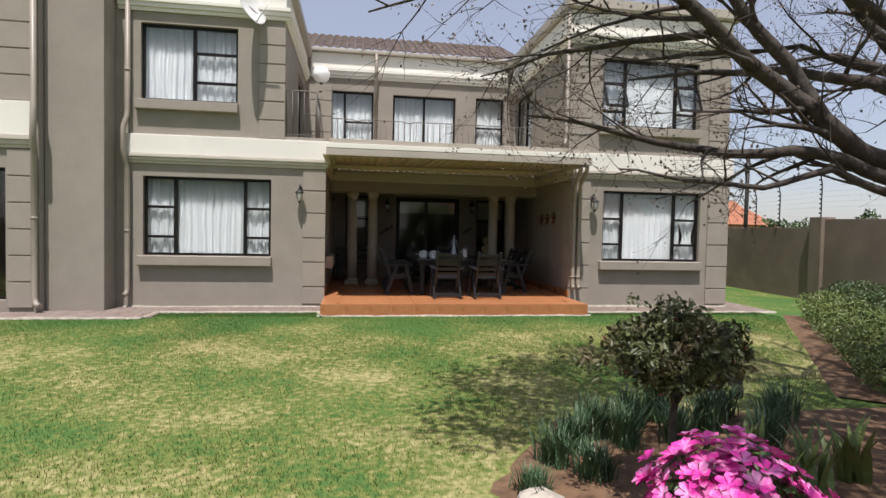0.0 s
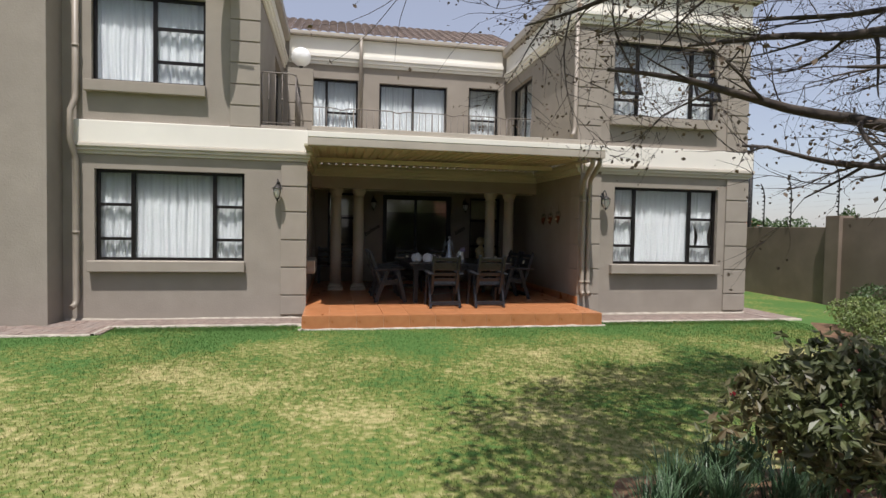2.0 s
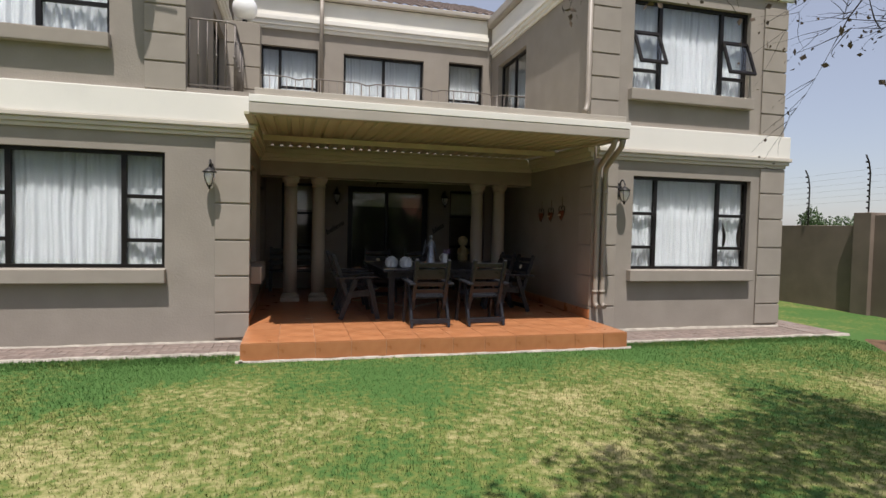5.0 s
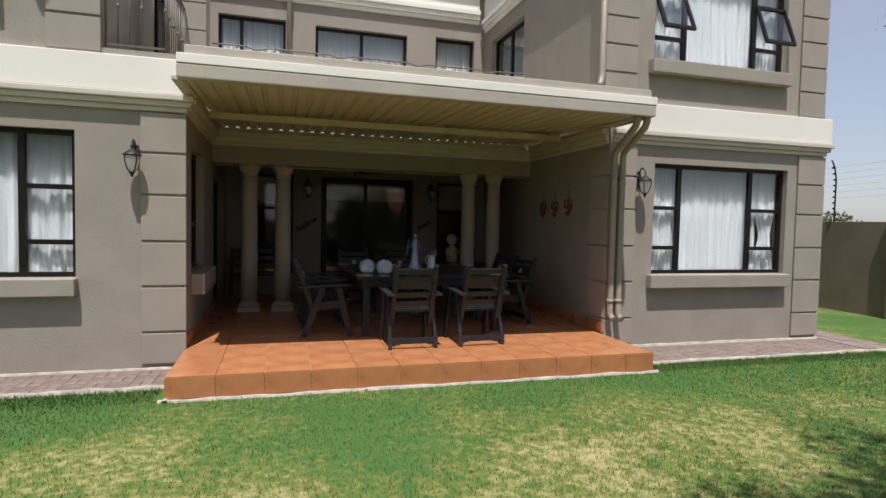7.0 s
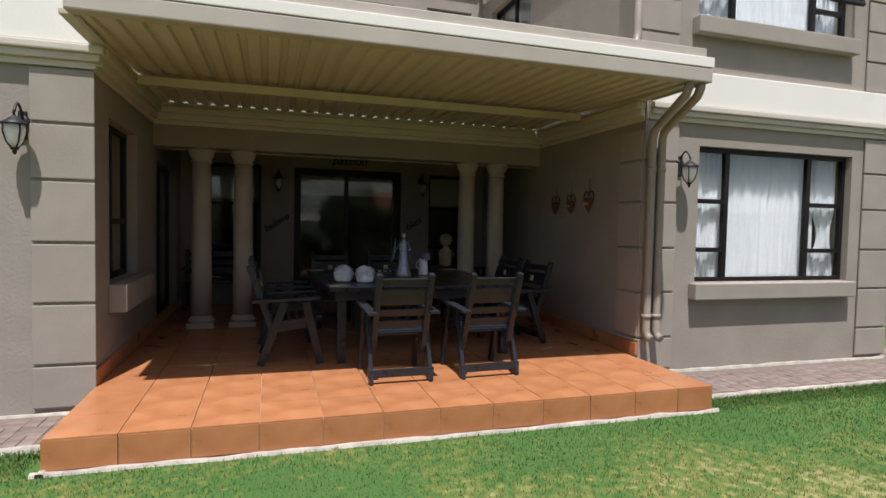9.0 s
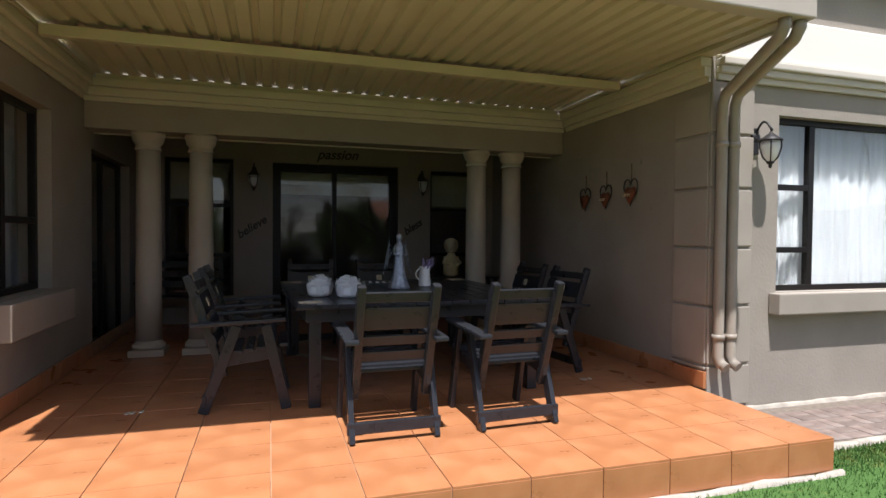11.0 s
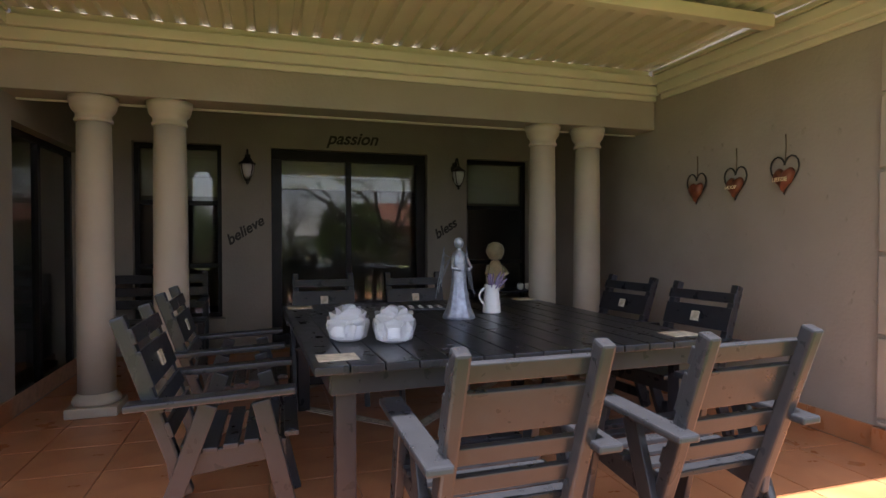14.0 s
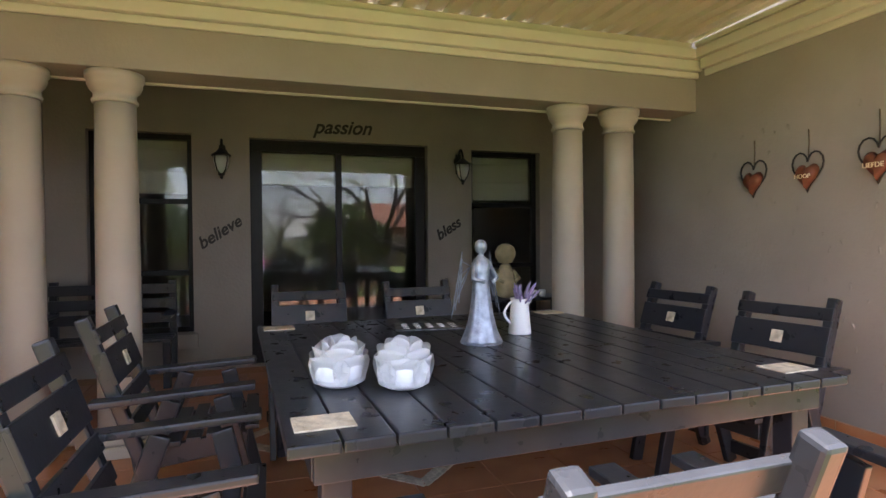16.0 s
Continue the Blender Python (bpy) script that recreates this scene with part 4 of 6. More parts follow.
def figurine():
    """A slender winged figure in beaten metal: one plain mesh."""
    bm = bmesh.new()
    prof = [(0.082, 0.0), (0.078, 0.012), (0.062, 0.05), (0.048, 0.11), (0.039, 0.18), (0.034, 0.25), (0.037, 0.30), (0.033, 0.335), (0.014, 0.352), (0.012, 0.362), (0.022, 0.372), (0.026, 0.39), (0.022, 0.408), (0.008, 0.418)]
    n0 = len(bm.verts)
    lathe(bm, prof, sides=26)
    bm.verts.ensure_lookup_table()
    for v in bm.verts:
        if v.co.z < 0.3:
            a = math.atan2(v.co.y, v.co.x)
            k = 1 + 0.10 * math.sin(9 * a + 2) * (1 - v.co.z / 0.32)
            v.co.x *= k
            v.co.y *= k
    for s in (-1, 1):
        tube(bm, [(0.032 * s, 0, 0.325), (0.055 * s, -0.03, 0.26), (0.02 * s, -0.06, 0.25)], [0.012, 0.011, 0.008], 7)
        for sc in (1.0, 0.78, 0.55):
            pts = []
            for k in range(13):
                a = math.tau * k / 12
                pts.append((s * (0.055 + 0.048 * sc * math.sin(a * 0.5) ** 2 * 1.6 + 0.012 * math.cos(a)), 0.035, 0.235 + 0.135 * sc * math.cos(a)))
            tube(bm, pts, 0.0028, 5, cap=False)
        for k in range(4):
            tube(bm, [(0.03 * s, 0.03, 0.31), (s * (0.07 + 0.012 * k), 0.035, 0.33 - 0.06 * k)], 0.002, 5)
    lathe(bm, [(0.085, -0.004), (0.085, 0.0)], sides=26)
    ob = part("angel_figurine", bm, PEWTER)
    ob.matrix_world = pose(3.36, 14.03, TT + 0.006, 0, 0, 12) @ Matrix.Scale(1.2, 4)
    return tagged(ob, "slender pewter angel figurine with wire wings on the table", "figurine")


figurine()


def jug():
    th = thing("enamel_jug", pose(3.655, 14.21, TT + 0.001, 0, 0, 0) @ Matrix.Scale(1.2, 4), "white enamel jug with dried lavender on the table", "jug")
    part("body", lathe(bmesh.new(), [(0.050, 0.0), (0.052, 0.006), (0.047, 0.06), (0.041, 0.12), (0.039, 0.145), (0.044, 0.158), (0.041, 0.158), (0.037, 0.14), (0.036, 0.10)], sides=28), ENAMEL, th)
    pts = [(-0.04 - 0.035 * math.sin(math.pi * k / 8), 0, 0.145 - 0.10 * k / 8) for k in range(9)]
    part("handle", tube(bmesh.new(), pts, 0.006, 7), ENAMEL, th)
    part("spout", bar(bmesh.new(), (0.037, 0, 0.135), (0.058, 0, 0.163), 0.03, 0.012, 0.004), ENAMEL, th)
    bm = bmesh.new()
    r = random.Random(5)
    for k in range(26):
        a, d = r.uniform(0, math.tau), r.uniform(0.01, 0.075)
        tip = Vector((d * math.cos(a) + 0.02, d * math.sin(a), r.uniform(0.17, 0.235)))
        tube(bm, [(0.01 * math.cos(a), 0.01 * math.sin(a), 0.11), tip * 0.8 + Vector((0, 0, 0.02)), tip], [0.0015, 0.006, 0.002], 5)
    tagged(part("lavender_bunch", bm, LAVENDER, th, "dried mauve lavender sprigs"), "", "", "", "stuff")


jug()
ob = part("slate_placemat", box(bmesh.new(), (-0.17, -0.10, 0), (0.17, 0.10, 0.008), bevel=0.002), SLATE)
ob.matrix_world = pose(3.25, 14.58, TT + 0.001, 0, 0, -8) @ Matrix.Scale(1.15, 4)
tagged(ob, "dark slate board with chalk scribbles on the table", "placemat")
for k in range(4):
    bm = bmesh.new()
    for i in range(5):
        tube(bm, [(-0.13 + 0.06 * i, 0.06 - 0.04 * k + 0.008 * math.sin(i * 2.1 + k), 0.0095), (-0.10 + 0.06 * i, 0.06 - 0.04 * k + 0.012 * math.cos(i + k), 0.0095)], 0.0016, 4)
    tagged(part("chalk_line", bm, WHITEP, ob), "", "", "", "stuff")


def lantern(x, y, z, label, frosted=True):
    """A coach lantern hung from a curled wall bracket; it faces -y."""
    th = thing("wall_lantern", pose(x, y, z), label, "wall lamp", "wall lanterns")
    plate = bmesh.new()
    lathe(plate, [(0.048, 0.0), (0.052, 0.01), (0.04, 0.02), (0.015, 0.03)], sides=20, m=pose(0, 0, 0.02, 90, 0, 0))
    box(plate, (-0.03, -0.018, -0.12), (0.03, 0.0, 0.10), bevel=0.008)
    part("wall_plate", plate, IRON, th)
    arm = [(0, -0.02, 0.02)] + [(0, -0.02 - 0.15 * (k / 9), 0.04 + 0.10 * math.sin(math.pi * (0.1 + 0.85 * k / 9))) for k in range(10)]
    part("bracket", tube(bmesh.new(), arm, 0.010, 7), IRON, th)
    cap = bmesh.new()
    lathe(cap, [(0.008, 0.05), (0.014, 0.035), (0.03, 0.025), (0.05, 0.008), (0.088, -0.018), (0.092, -0.028), (0.08, -0.03)], (0, -0.16, 0), 16)
    part("cap", cap, IRON, th)
    cage = bmesh.new()
    for k in range(4):
        a = math.tau * (k + 0.5) / 4
        c, s = math.cos(a), math.sin(a)
        tube(cage, [(0.075 * c, -0.16 + 0.075 * s, -0.03), (0.078 * c, -0.16 + 0.078 * s, -0.08), (0.055 * c, -0.16 + 0.055 * s, -0.16), (0.02 * c, -0.16 + 0.02 * s, -0.20)], 0.006, 5)
    lathe(cage, [(0.03, -0.195), (0.03, -0.207), (0.012, -0.22), (0.016, -0.235), (0.003, -0.25)], (0, -0.16, 0), 12)
    part("cage", cage, IRON, th)
    g = part("lamp_glass", lathe(bmesh.new(), [(0.068, -0.031), (0.070, -0.08), (0.050, -0.155), (0.022, -0.194)], (0, -0.16, 0), 16), OPAL, th, "milky lamp glass")
    return th


LN = "black cast-iron coach lantern on the plaster wall"
lantern(0.03, FRONT, 2.43, LN)
lantern(6.10, FRONT, 2.42, LN)
lantern(1.995, BACK, 2.45, LN)
lantern(4.445, BACK, 2.45, LN)


def word(name, words, x, z, size, turn):
    th = thing(name, pose(x, BACK - 0.012, z, 90, 0, 0), "black cut-steel script word on the wall", "wall sign", "wall words")
    text_mesh("letters", words, size, 0.004, 0.35, STEEL, th, pose(0, 0, 0, 0, 0, turn), 0.004)


word("wall_word", "passion", 3.17, 2.775, 0.20, 1)
word("wall_word", "believe", 1.96, 1.69, 0.16, 33)
word("wall_word", "bless", 4.32, 1.72, 0.16, 33)


def heart_points(w, h, n=28):
    out = []
    for k in range(n + 1):
        t = math.tau * k / n
        out.append((w * (16 * math.sin(t) ** 3) / 32, h * (13 * math.cos(t) - 5 * math.cos(2 * t) - 2 * math.cos(3 * t) - math.cos(4 * t) + 2.5) / 29))
    return out


def wall_heart(y, z, scale, words):
    th = thing("hanging_heart", pose(XR - 0.012, y, z, 0, 0, -90), "rusty clay heart in a wire heart hung on the wall", "wall ornament", "hanging hearts")
    wire = bmesh.new()
    tube(wire, [(u, -0.012, v) for u, v in heart_points(0.215 * scale, 0.25 * scale)], 0.006, 6, cap=False)
    part("wire_heart", wire, IRON, th)
    part("hanging_cord", tube(bmesh.new(), [(0, -0.004, 0.10 * scale), (0.003, -0.004, 0.19 * scale), (0, -0.004, 0.27 * scale)], 0.004, 5), POD, th)
    bm = bmesh.new()
    pts = heart_points(0.165 * scale, 0.17 * scale)[:-1]
    c = bm.verts.new((0, -0.055, -0.03 * scale))
    b = bm.verts.new((0, -0.004, -0.03 * scale))
    ring0 = [bm.verts.new((u, -0.012, v - 0.035 * scale)) for u, v in pts]
    ring1 = [bm.verts.new((u * 0.72, -0.046, v * 0.72 - 0.035 * scale)) for u, v in pts]
    n = len(pts)
    for k in range(n):
        j = (k + 1) % n
        bm.faces.new((ring0[k], ring0[j], ring1[j], ring1[k])).smooth = True
        bm.faces.new((ring1[k], ring1[j], c)).smooth = True
        bm.faces.new((ring0[j], ring0[k], b))
    h = part("clay_heart", bm, CLAY, th, "rust-red clay heart")
    if words:
        text_mesh("letters", words, 0.038 * scale, 0.002, 0, LETTER, th, pose(0, -0.058, -0.03 * scale, 90, 0, 0))


wall_heart(14.55, 2.02, 1.0, "")
wall_heart(14.14, 2.025, 1.0, "HOOP")
wall_heart(13.71, 2.045, 1.05, "LIEFDE")


# a low stand with a painted moon-faced figure by the side light
st = thing("side_table", pose(5.02, 16.95, FLOOR), "small dark wooden side table against the wall", "side table")
part("top", box(bmesh.new(), (-0.5, -0.2, 0.60), (0.5, 0.2, 0.63), bevel=0.005), WOOD, st)
for s in (-1, 1):
    for r in (-1, 1):
        part("leg", box(bmesh.new(), (s * 0.45 - 0.025, r * 0.15 - 0.025, 0), (s * 0.45 + 0.025, r * 0.15 + 0.025, 0.599), bevel=0.004), WOOD, st)
bm = bmesh.new()
lathe(bm, [(0.05, 0.0), (0.11, 0.03), (0.115, 0.14), (0.09, 0.26), (0.06, 0.33), (0.045, 0.35)], (0, 0, 0), 20)
lathe(bm, [(0.012, -0.11), (0.07, -0.09), (0.105, -0.03), (0.11, 0.02), (0.085, 0.08), (0.03, 0.11)], (0, 0, 0.46), 20, pose(0, 0, 0))
tube(bm, [(-0.08, 0, 0.28), (-0.13, -0.05, 0.20), (-0.06, -0.10, 0.17)], [0.03, 0.026, 0.02], 8)
tube(bm, [(0.08, 0, 0.28), (0.13, -0.05, 0.20), (0.06, -0.10, 0.17)], [0.03, 0.026, 0.02], 8)
ob = part("moon_figure", bm, FIGURE)
ob.matrix_world = pose(4.80, 16.92, FLOOR + 0.631)
tagged(ob, "cream painted round-faced figure on the side table", "figurine")
for x in (5.10, 5.20):
    ob = part("candle_cup", lathe(bmesh.new(), [(0.02, 0), (0.035, 0.01), (0.04, 0.06), (0.036, 0.075), (0.03, 0.07)], sides=14), ENAMEL)
    ob.matrix_world = pose(x, 16.86, FLOOR + 0.631)
    tagged(ob, "small white candle cup on the side table", "candle cup", "candle cups")

# a dark bench seen past the columns against the side door
bn = thing("garden_bench", pose(1.10, 16.9, FLOOR), "dark-stained slatted wooden bench by the wall", "bench")
for k in range(3):
    part("seat_slat", box(bmesh.new(), (-0.5, -0.18 + 0.12 * k, 0.40), (0.5, -0.08 + 0.12 * k, 0.425), bevel=0.004), WOOD, bn)
for k in range(3):
    part("back_slat", box(bmesh.new(), (-0.5, 0.20, 0.52 + 0.13 * k), (0.5, 0.225, 0.61 + 0.13 * k), bevel=0.004), WOOD, bn)
for s in (-1, 1):
    part("back_post", box(bmesh.new(), (s * 0.47 - 0.03, 0.226, 0), (s * 0.47 + 0.03, 0.28, 0.9), bevel=0.004), WOOD, bn)
    part("front_leg", box(bmesh.new(), (s * 0.47 - 0.03, -0.18, 0), (s * 0.47 + 0.03, -0.12, 0.399), bevel=0.004), WOOD, bn)
    part("armrest", box(bmesh.new(), (s * 0.47 - 0.04, -0.20, 0.60), (s * 0.47 + 0.04, 0.225, 0.625), bevel=0.004), WOOD, bn)


# ---- rainwater pipes ----
def downpipe(pts, r, label, feet=()):
    th = thing("downpipe", I, label, "downpipe", "downpipes")
    part("pipe", tube(bmesh.new(), pts, r, 14), PIPE, th)
    for p in feet:
        c = bmesh.new()
        lathe(c, [(r + 0.008, -0.02), (r + 0.010, 0.0), (r + 0.008, 0.02)], p, 14)
        box(c, (p[0] - 0.008, p[1], p[2] - 0.012), (p[0] + 0.008, p[1] + r + 0.03, p[2] + 0.012))
        part("pipe_clip", c, PIPE, th)
    return th


for x, xr in ((5.675, 5.50), (5.795, 5.63)):
    yy = FRONT - 0.095
    downpipe([(xr, 11.87, 3.075), (xr, 11.87, 3.03), (xr + 0.02, 11.93, 2.97), (x - 0.02, yy - 0.05, 2.74), (x, yy, 2.66), (x, yy, 1.6), (x, yy, 0.64), (x + 0.01, yy - 0.02, 0.585), (x + 0.02, yy - 0.07, 0.56)], 0.042, "taupe painted round downpipe down the house wall", [(x, yy, 0.80), (x, yy, 2.35)])
yy = FRONT - 0.08
downpipe([(-3.12, yy, 6.40), (-3.12, yy, 3.85), (-3.12, yy - 0.02, 3.75), (-3.16, yy - 0.10, 3.55), (-3.16, yy - 0.11, 3.10), (-3.13, yy - 0.03, 2.85), (-3.12, yy, 2.75), (-3.12, yy, 0.50), (-3.13, yy - 0.03, 0.42), (-3.16, yy - 0.10, 0.38)], 0.045, "taupe painted round downpipe down the house wall", [(-3.12, yy, 1.6), (-3.12, yy, 4.6)])
downpipe([(-4.38, 11.94, 6.6), (-4.38, 11.94, 3.92), (-4.34, 11.86, 3.78), (-4.34, 11.83, 3.12), (-4.38, 11.94, 2.94), (-4.38, 11.94, 0.42), (-4.34, 11.90, 0.30), (-4.24, 11.84, 0.27)], 0.05, "taupe painted round downpipe beside the pier", [(-4.38, 11.94, 1.8)])
downpipe([(1.62, BACK - 0.13, 6.60), (1.62, BACK - 0.14, 6.2), (1.62, BACK - 0.15, 5.9), (1.62, BACK - 0.08, 5.75), (1.62, BACK - 0.06, 3.4)], 0.045, "taupe painted round downpipe on the balcony wall")
downpipe([(5.47, FRONT - 0.06, 6.40), (5.47, FRONT - 0.06, 3.75), (5.44, FRONT - 0.08, 3.62), (5.38, FRONT - 0.12, 3.57)], 0.04, "taupe painted round downpipe at the upper corner")

# ---- balcony rails, pier and globe lamp ----
def rail(name, p, q, z0, z1, step, label):
    p, q = Vector(p), Vector(q)
    d = q - p
    n = max(int(d.length / step), 2)
    th = thing(name, I, label, "railing", "balcony railings")
    top = []
    for i in range(n * 2 + 1):
        f = i / (n * 2)
        k = (f * d.length / 1.25) % 1.0
        dip = -0.05 * max(0, 1 - abs(k - 0.5) / 0.12)
        top.append(p + d * f + Vector((0, 0, z1 + dip)))
    part("top_rail", tube(bmesh.new(), top, 0.012, 6), GREYIRON, th)
    part("bottom_rail", bar(bmesh.new(), p + Vector((0, 0, z0 + 0.06)), q + Vector((0, 0, z0 + 0.06)), 0.02, 0.02, 0), GREYIRON, th)
    for i in range(n + 1):
        c = p + d * i / n
        b = tube(bmesh.new(), [c + Vector((0, 0, z0)), c + Vector((0, 0, z1 - 0.02))], 0.0075 if i % 6 else 0.014, 6)
        if i % 2:
            lathe(b, [(0.006, -0.03), (0.018, 0), (0.006, 0.03)], c + Vector((0, 0, (z0 + z1) / 2)), 6)
        part("baluster", b, GREYIRON, th)
    return th


rail("balcony_railing", (0.50, 15.20, 0), (5.50, 15.20, 0), 3.355, 4.37, 0.145, "thin wrought-iron balcony railing with a wavy top")
rail("balcony_railing", (-0.26, 12.76, 0), (0.30, 12.76, 0), 3.50, 4.42, 0.11, "wrought-iron balcony railing beside the pier")
rail("balcony_railing", (0.30, 12.86, 0), (0.30, 14.06, 0), 3.50, 4.42, 0.13, "wrought-iron balcony railing beside the pier")
pier = thing("balcony_pier", pose(0.30, 14.30, 3.50), "taupe plaster balcony pier with grooves", "pier")
part("core", box(bmesh.new(), (-0.225, -0.19, 0), (0.225, 0.19, 1.36)), QUOIN, pier)
for k in range(4):
    part("pier_block", box(bmesh.new(), (-0.245, -0.21, 0.35 * k + 0.008), (0.245, 0.21, 0.35 * k + 0.342), bevel=0.008), QUOIN, pier)
gl = thing("globe_lamp", pose(0.30, 14.30, 4.903), "white opal globe lamp on the balcony pier", "lamp")
part("lamp_base", lathe(bmesh.new(), [(0.07, 0.0), (0.07, 0.02), (0.035, 0.035), (0.035, 0.07), (0.06, 0.085)], sides=18), IRON, gl)
part("globe", lathe(bmesh.new(), [(0.19 * math.sin(math.pi * k / 16) + 0.001, 0.26 - 0.19 * math.cos(math.pi * k / 16)) for k in range(17)], sides=28), OPAL, gl)

dish = thing("satellite_dish", pose(-0.95, FRONT - 0.30, 5.86, 0, 0, 0), "white satellite dish on a wall bracket", "satellite dish")
bm = bmesh.new()
dm = pose(0, -0.02, 0, 72, 0, 62)
lathe(bm, [(0.01, 0.0), (0.15, 0.012), (0.29, 0.05), (0.40, 0.10), (0.405, 0.105), (0.39, 0.108), (0.28, 0.06), (0.14, 0.022), (0.01, 0.01)], (0, 0, 0), 32, dm)
part("reflector", bm, WHITEP, dish)
part("feed_arm", tube(bmesh.new(), [dm @ Vector((0, -0.38, 0.09)), dm @ Vector((0, -0.15, 0.45))], 0.012, 6), WHITEP, dish)
part("wall_bracket", tube(bmesh.new(), [(0, 0, 0), (0.15, 0.12, -0.1), (0.2, 0.298, -0.12)], 0.02, 8), GREYIRON, dish)

# electric fence stays on the boundary wall and a distant pole
for x, y, z, h in ((12.62, 13.7, 2.20, 1.25), (12.62, 15.05, 1.98, 1.28), (12.62, 15.95, 1.98, 1.2), (12.62, 9.5, 2.20, 1.25)):
    th = thing("fence_stay", pose(x, y, z), "dark curved electric-fence stay on the wall", "fence post", "electric fence stays")
    pts = [(0, 0, -0.1), (0, 0, h * 0.7), (-0.05, 0, h * 0.88), (-0.14, 0, h)]
    part("stay", tube(bmesh.new(), pts, 0.016, 6), IRON, th)
    for k in range(9):
        part("insulator", lathe(bmesh.new(), [(0.012, -0.02), (0.03, -0.01), (0.03, 0.01), (0.012, 0.02)], (-0.03 - (0.1 * max(0, k - 6) / 3), 0, 0.15 + k * h * 0.095), 8), BLACK, th)
for k in range(6):
    z = 0.3 + 0.13 * k
    ob = part("fence_wire", tube(bmesh.new(), [(12.59, -8, 2.2 + z), (12.59, 13.7, 2.2 + z), (12.59, 24, 1.98 + z)], 0.0018, 4), WIRE)
    tagged(ob, "thin electric fence wire above the wall", "wire", "fence wires")
pole = thing("utility_pole", pose(13.9, 18.2, 0), "dark steel pole behind the boundary wall", "pole")
part("mast", tube(bmesh.new(), [(0, 0, 0), (0, 0, 4.6)], [0.07, 0.06], 10), IRON, pole)

# ---- garden ----
# the plot lies a little out of square with the house and falls gently away from it
SKEW, FALL, DEPTH, HINGE = 0.045, 0.0125, 1.093, 12.62


def plot(p):
    d = p[1] - HINGE
    return Vector((p[0] + SKEW * d, HINGE + DEPTH * d, p[2] + FALL * max(min(d, 0.0), -22.0)))


def settle(obs):
    """Lay things drawn on the square plan onto the plot."""
    for ob in obs:
        if ob.parent:
            continue
        if ob.matrix_world == I:
            for o in (ob, *ob.children_recursive):
                if o.data:
                    c = np.empty(len(o.data.vertices) * 3)
                    o.data.vertices.foreach_get("co", c)
                    c = c.reshape(-1, 3)
                    d = c[:, 1] - HINGE
                    c = np.stack([c[:, 0] + SKEW * d, HINGE + DEPTH * d, c[:, 2] + FALL * np.clip(d, -22.0, 0.0)], 1)
                    o.data.vertices.foreach_set("co", c.ravel())
                    o.data.update()
        else:
            ob.matrix_world.translation = plot(ob.matrix_world.translation)


HOUSE = set(scene.objects)
def leaves_mesh(name, centres, size, mat, rng, aspect=0.45, up=0.3, fold=0.25):
    """Many small folded leaves, one mesh: each a kite of two faces with a crease."""
    c = np.asarray(centres, float)
    n = len(c)
    d = rng.normal(size=(n, 3))
    d[:, 2] += up
    d /= np.linalg.norm(d, axis=1)[:, None]
    s = np.cross(d, rng.normal(size=(n, 3)))
    s /= np.linalg.norm(s, axis=1)[:, None]
    w = np.cross(d, s)
    ln = (size * rng.uniform(0.65, 1.3, n))[:, None]
    base, tip = c - d * ln * 0.5, c + d * ln * 0.5
    mid = c + w * ln * fold * 0.3
    l, r = mid + s * ln * aspect * 0.5, mid - s * ln * aspect * 0.5
    v = np.stack([base, l, tip, r], 1).reshape(-1, 3)
    k = np.arange(n)[:, None] * 4
    f = np.concatenate([k + np.array([[0, 1, 2]]), k + np.array([[0, 2, 3]])])
    me = bpy.data.meshes.new(name)
    me.from_pydata(v.tolist(), [], f.tolist())
    me.materials.append(mat)
    return me


def leaves(name, centres, size, mat, rng, parent=None, label="", **kw):
    ob = new(name, leaves_mesh(name, centres, size, mat, rng, **kw))
    if parent:
        ob.parent = parent
    return tagged(ob, label, "", "", "stuff" if parent else "")


def lumpy(rng, n, rx, ry, rz, lumps=0.18, hollow=0.55, seed=0):
    """Points in a lumpy ellipsoid, most of them near its skin, with gaps."""
    out = []
    while len(out) < n:
        d = rng.normal(size=3)
        d /= np.linalg.norm(d)
        q = Vector(d * 2.2) + Vector((seed, 0, 0))
        k = 1 + lumps * noise.noise(q) * 1.6 + lumps * 0.6 * noise.noise(q * 2.7)
        if noise.noise(q * 3.4 + Vector((9, 0, 0))) > 0.42:
            continue
        r = k * (hollow + (1 - hollow) * rng.random() ** 0.5)
        out.append((d[0] * rx * r, d[1] * ry * r, d[2] * rz * r))
    return np.array(out)


RNG = np.random.default_rng(7)

# clipped standard shrub on a bare stem
sh = thing("standard_shrub", pose(3.43, 5.12, LAWN_Z - 0.02), "ball-headed evergreen shrub on a bare stem in the bed", "shrub")
stem = bmesh.new()
tube(stem, [(0.0, 0.02, 0.0), (0.012, 0.0, 0.3), (0.0, 0.01, 0.55), (0.02, 0, 0.75)], [0.032, 0.026, 0.024, 0.022], 9)
rr = random.Random(3)
for k in range(16):
    a = rr.uniform(0, math.tau)
    tube(stem, [(0.01, 0, 0.60 + 0.012 * k), (0.14 * math.cos(a), 0.14 * math.sin(a), 0.80 + rr.uniform(0, 0.2)), (0.33 * math.cos(a), 0.33 * math.sin(a), 0.85 + rr.uniform(0, 0.35))], [0.012, 0.008, 0.003], 5)
part("stem", stem, BARK, sh)
P = lumpy(RNG, 4600, 0.41, 0.41, 0.26, 0.2, 0.5, 1) + np.array([0, 0, 1.01])
P[:, 2] = np.maximum(P[:, 2], 0.76 + 0.06 * RNG.random(len(P)))
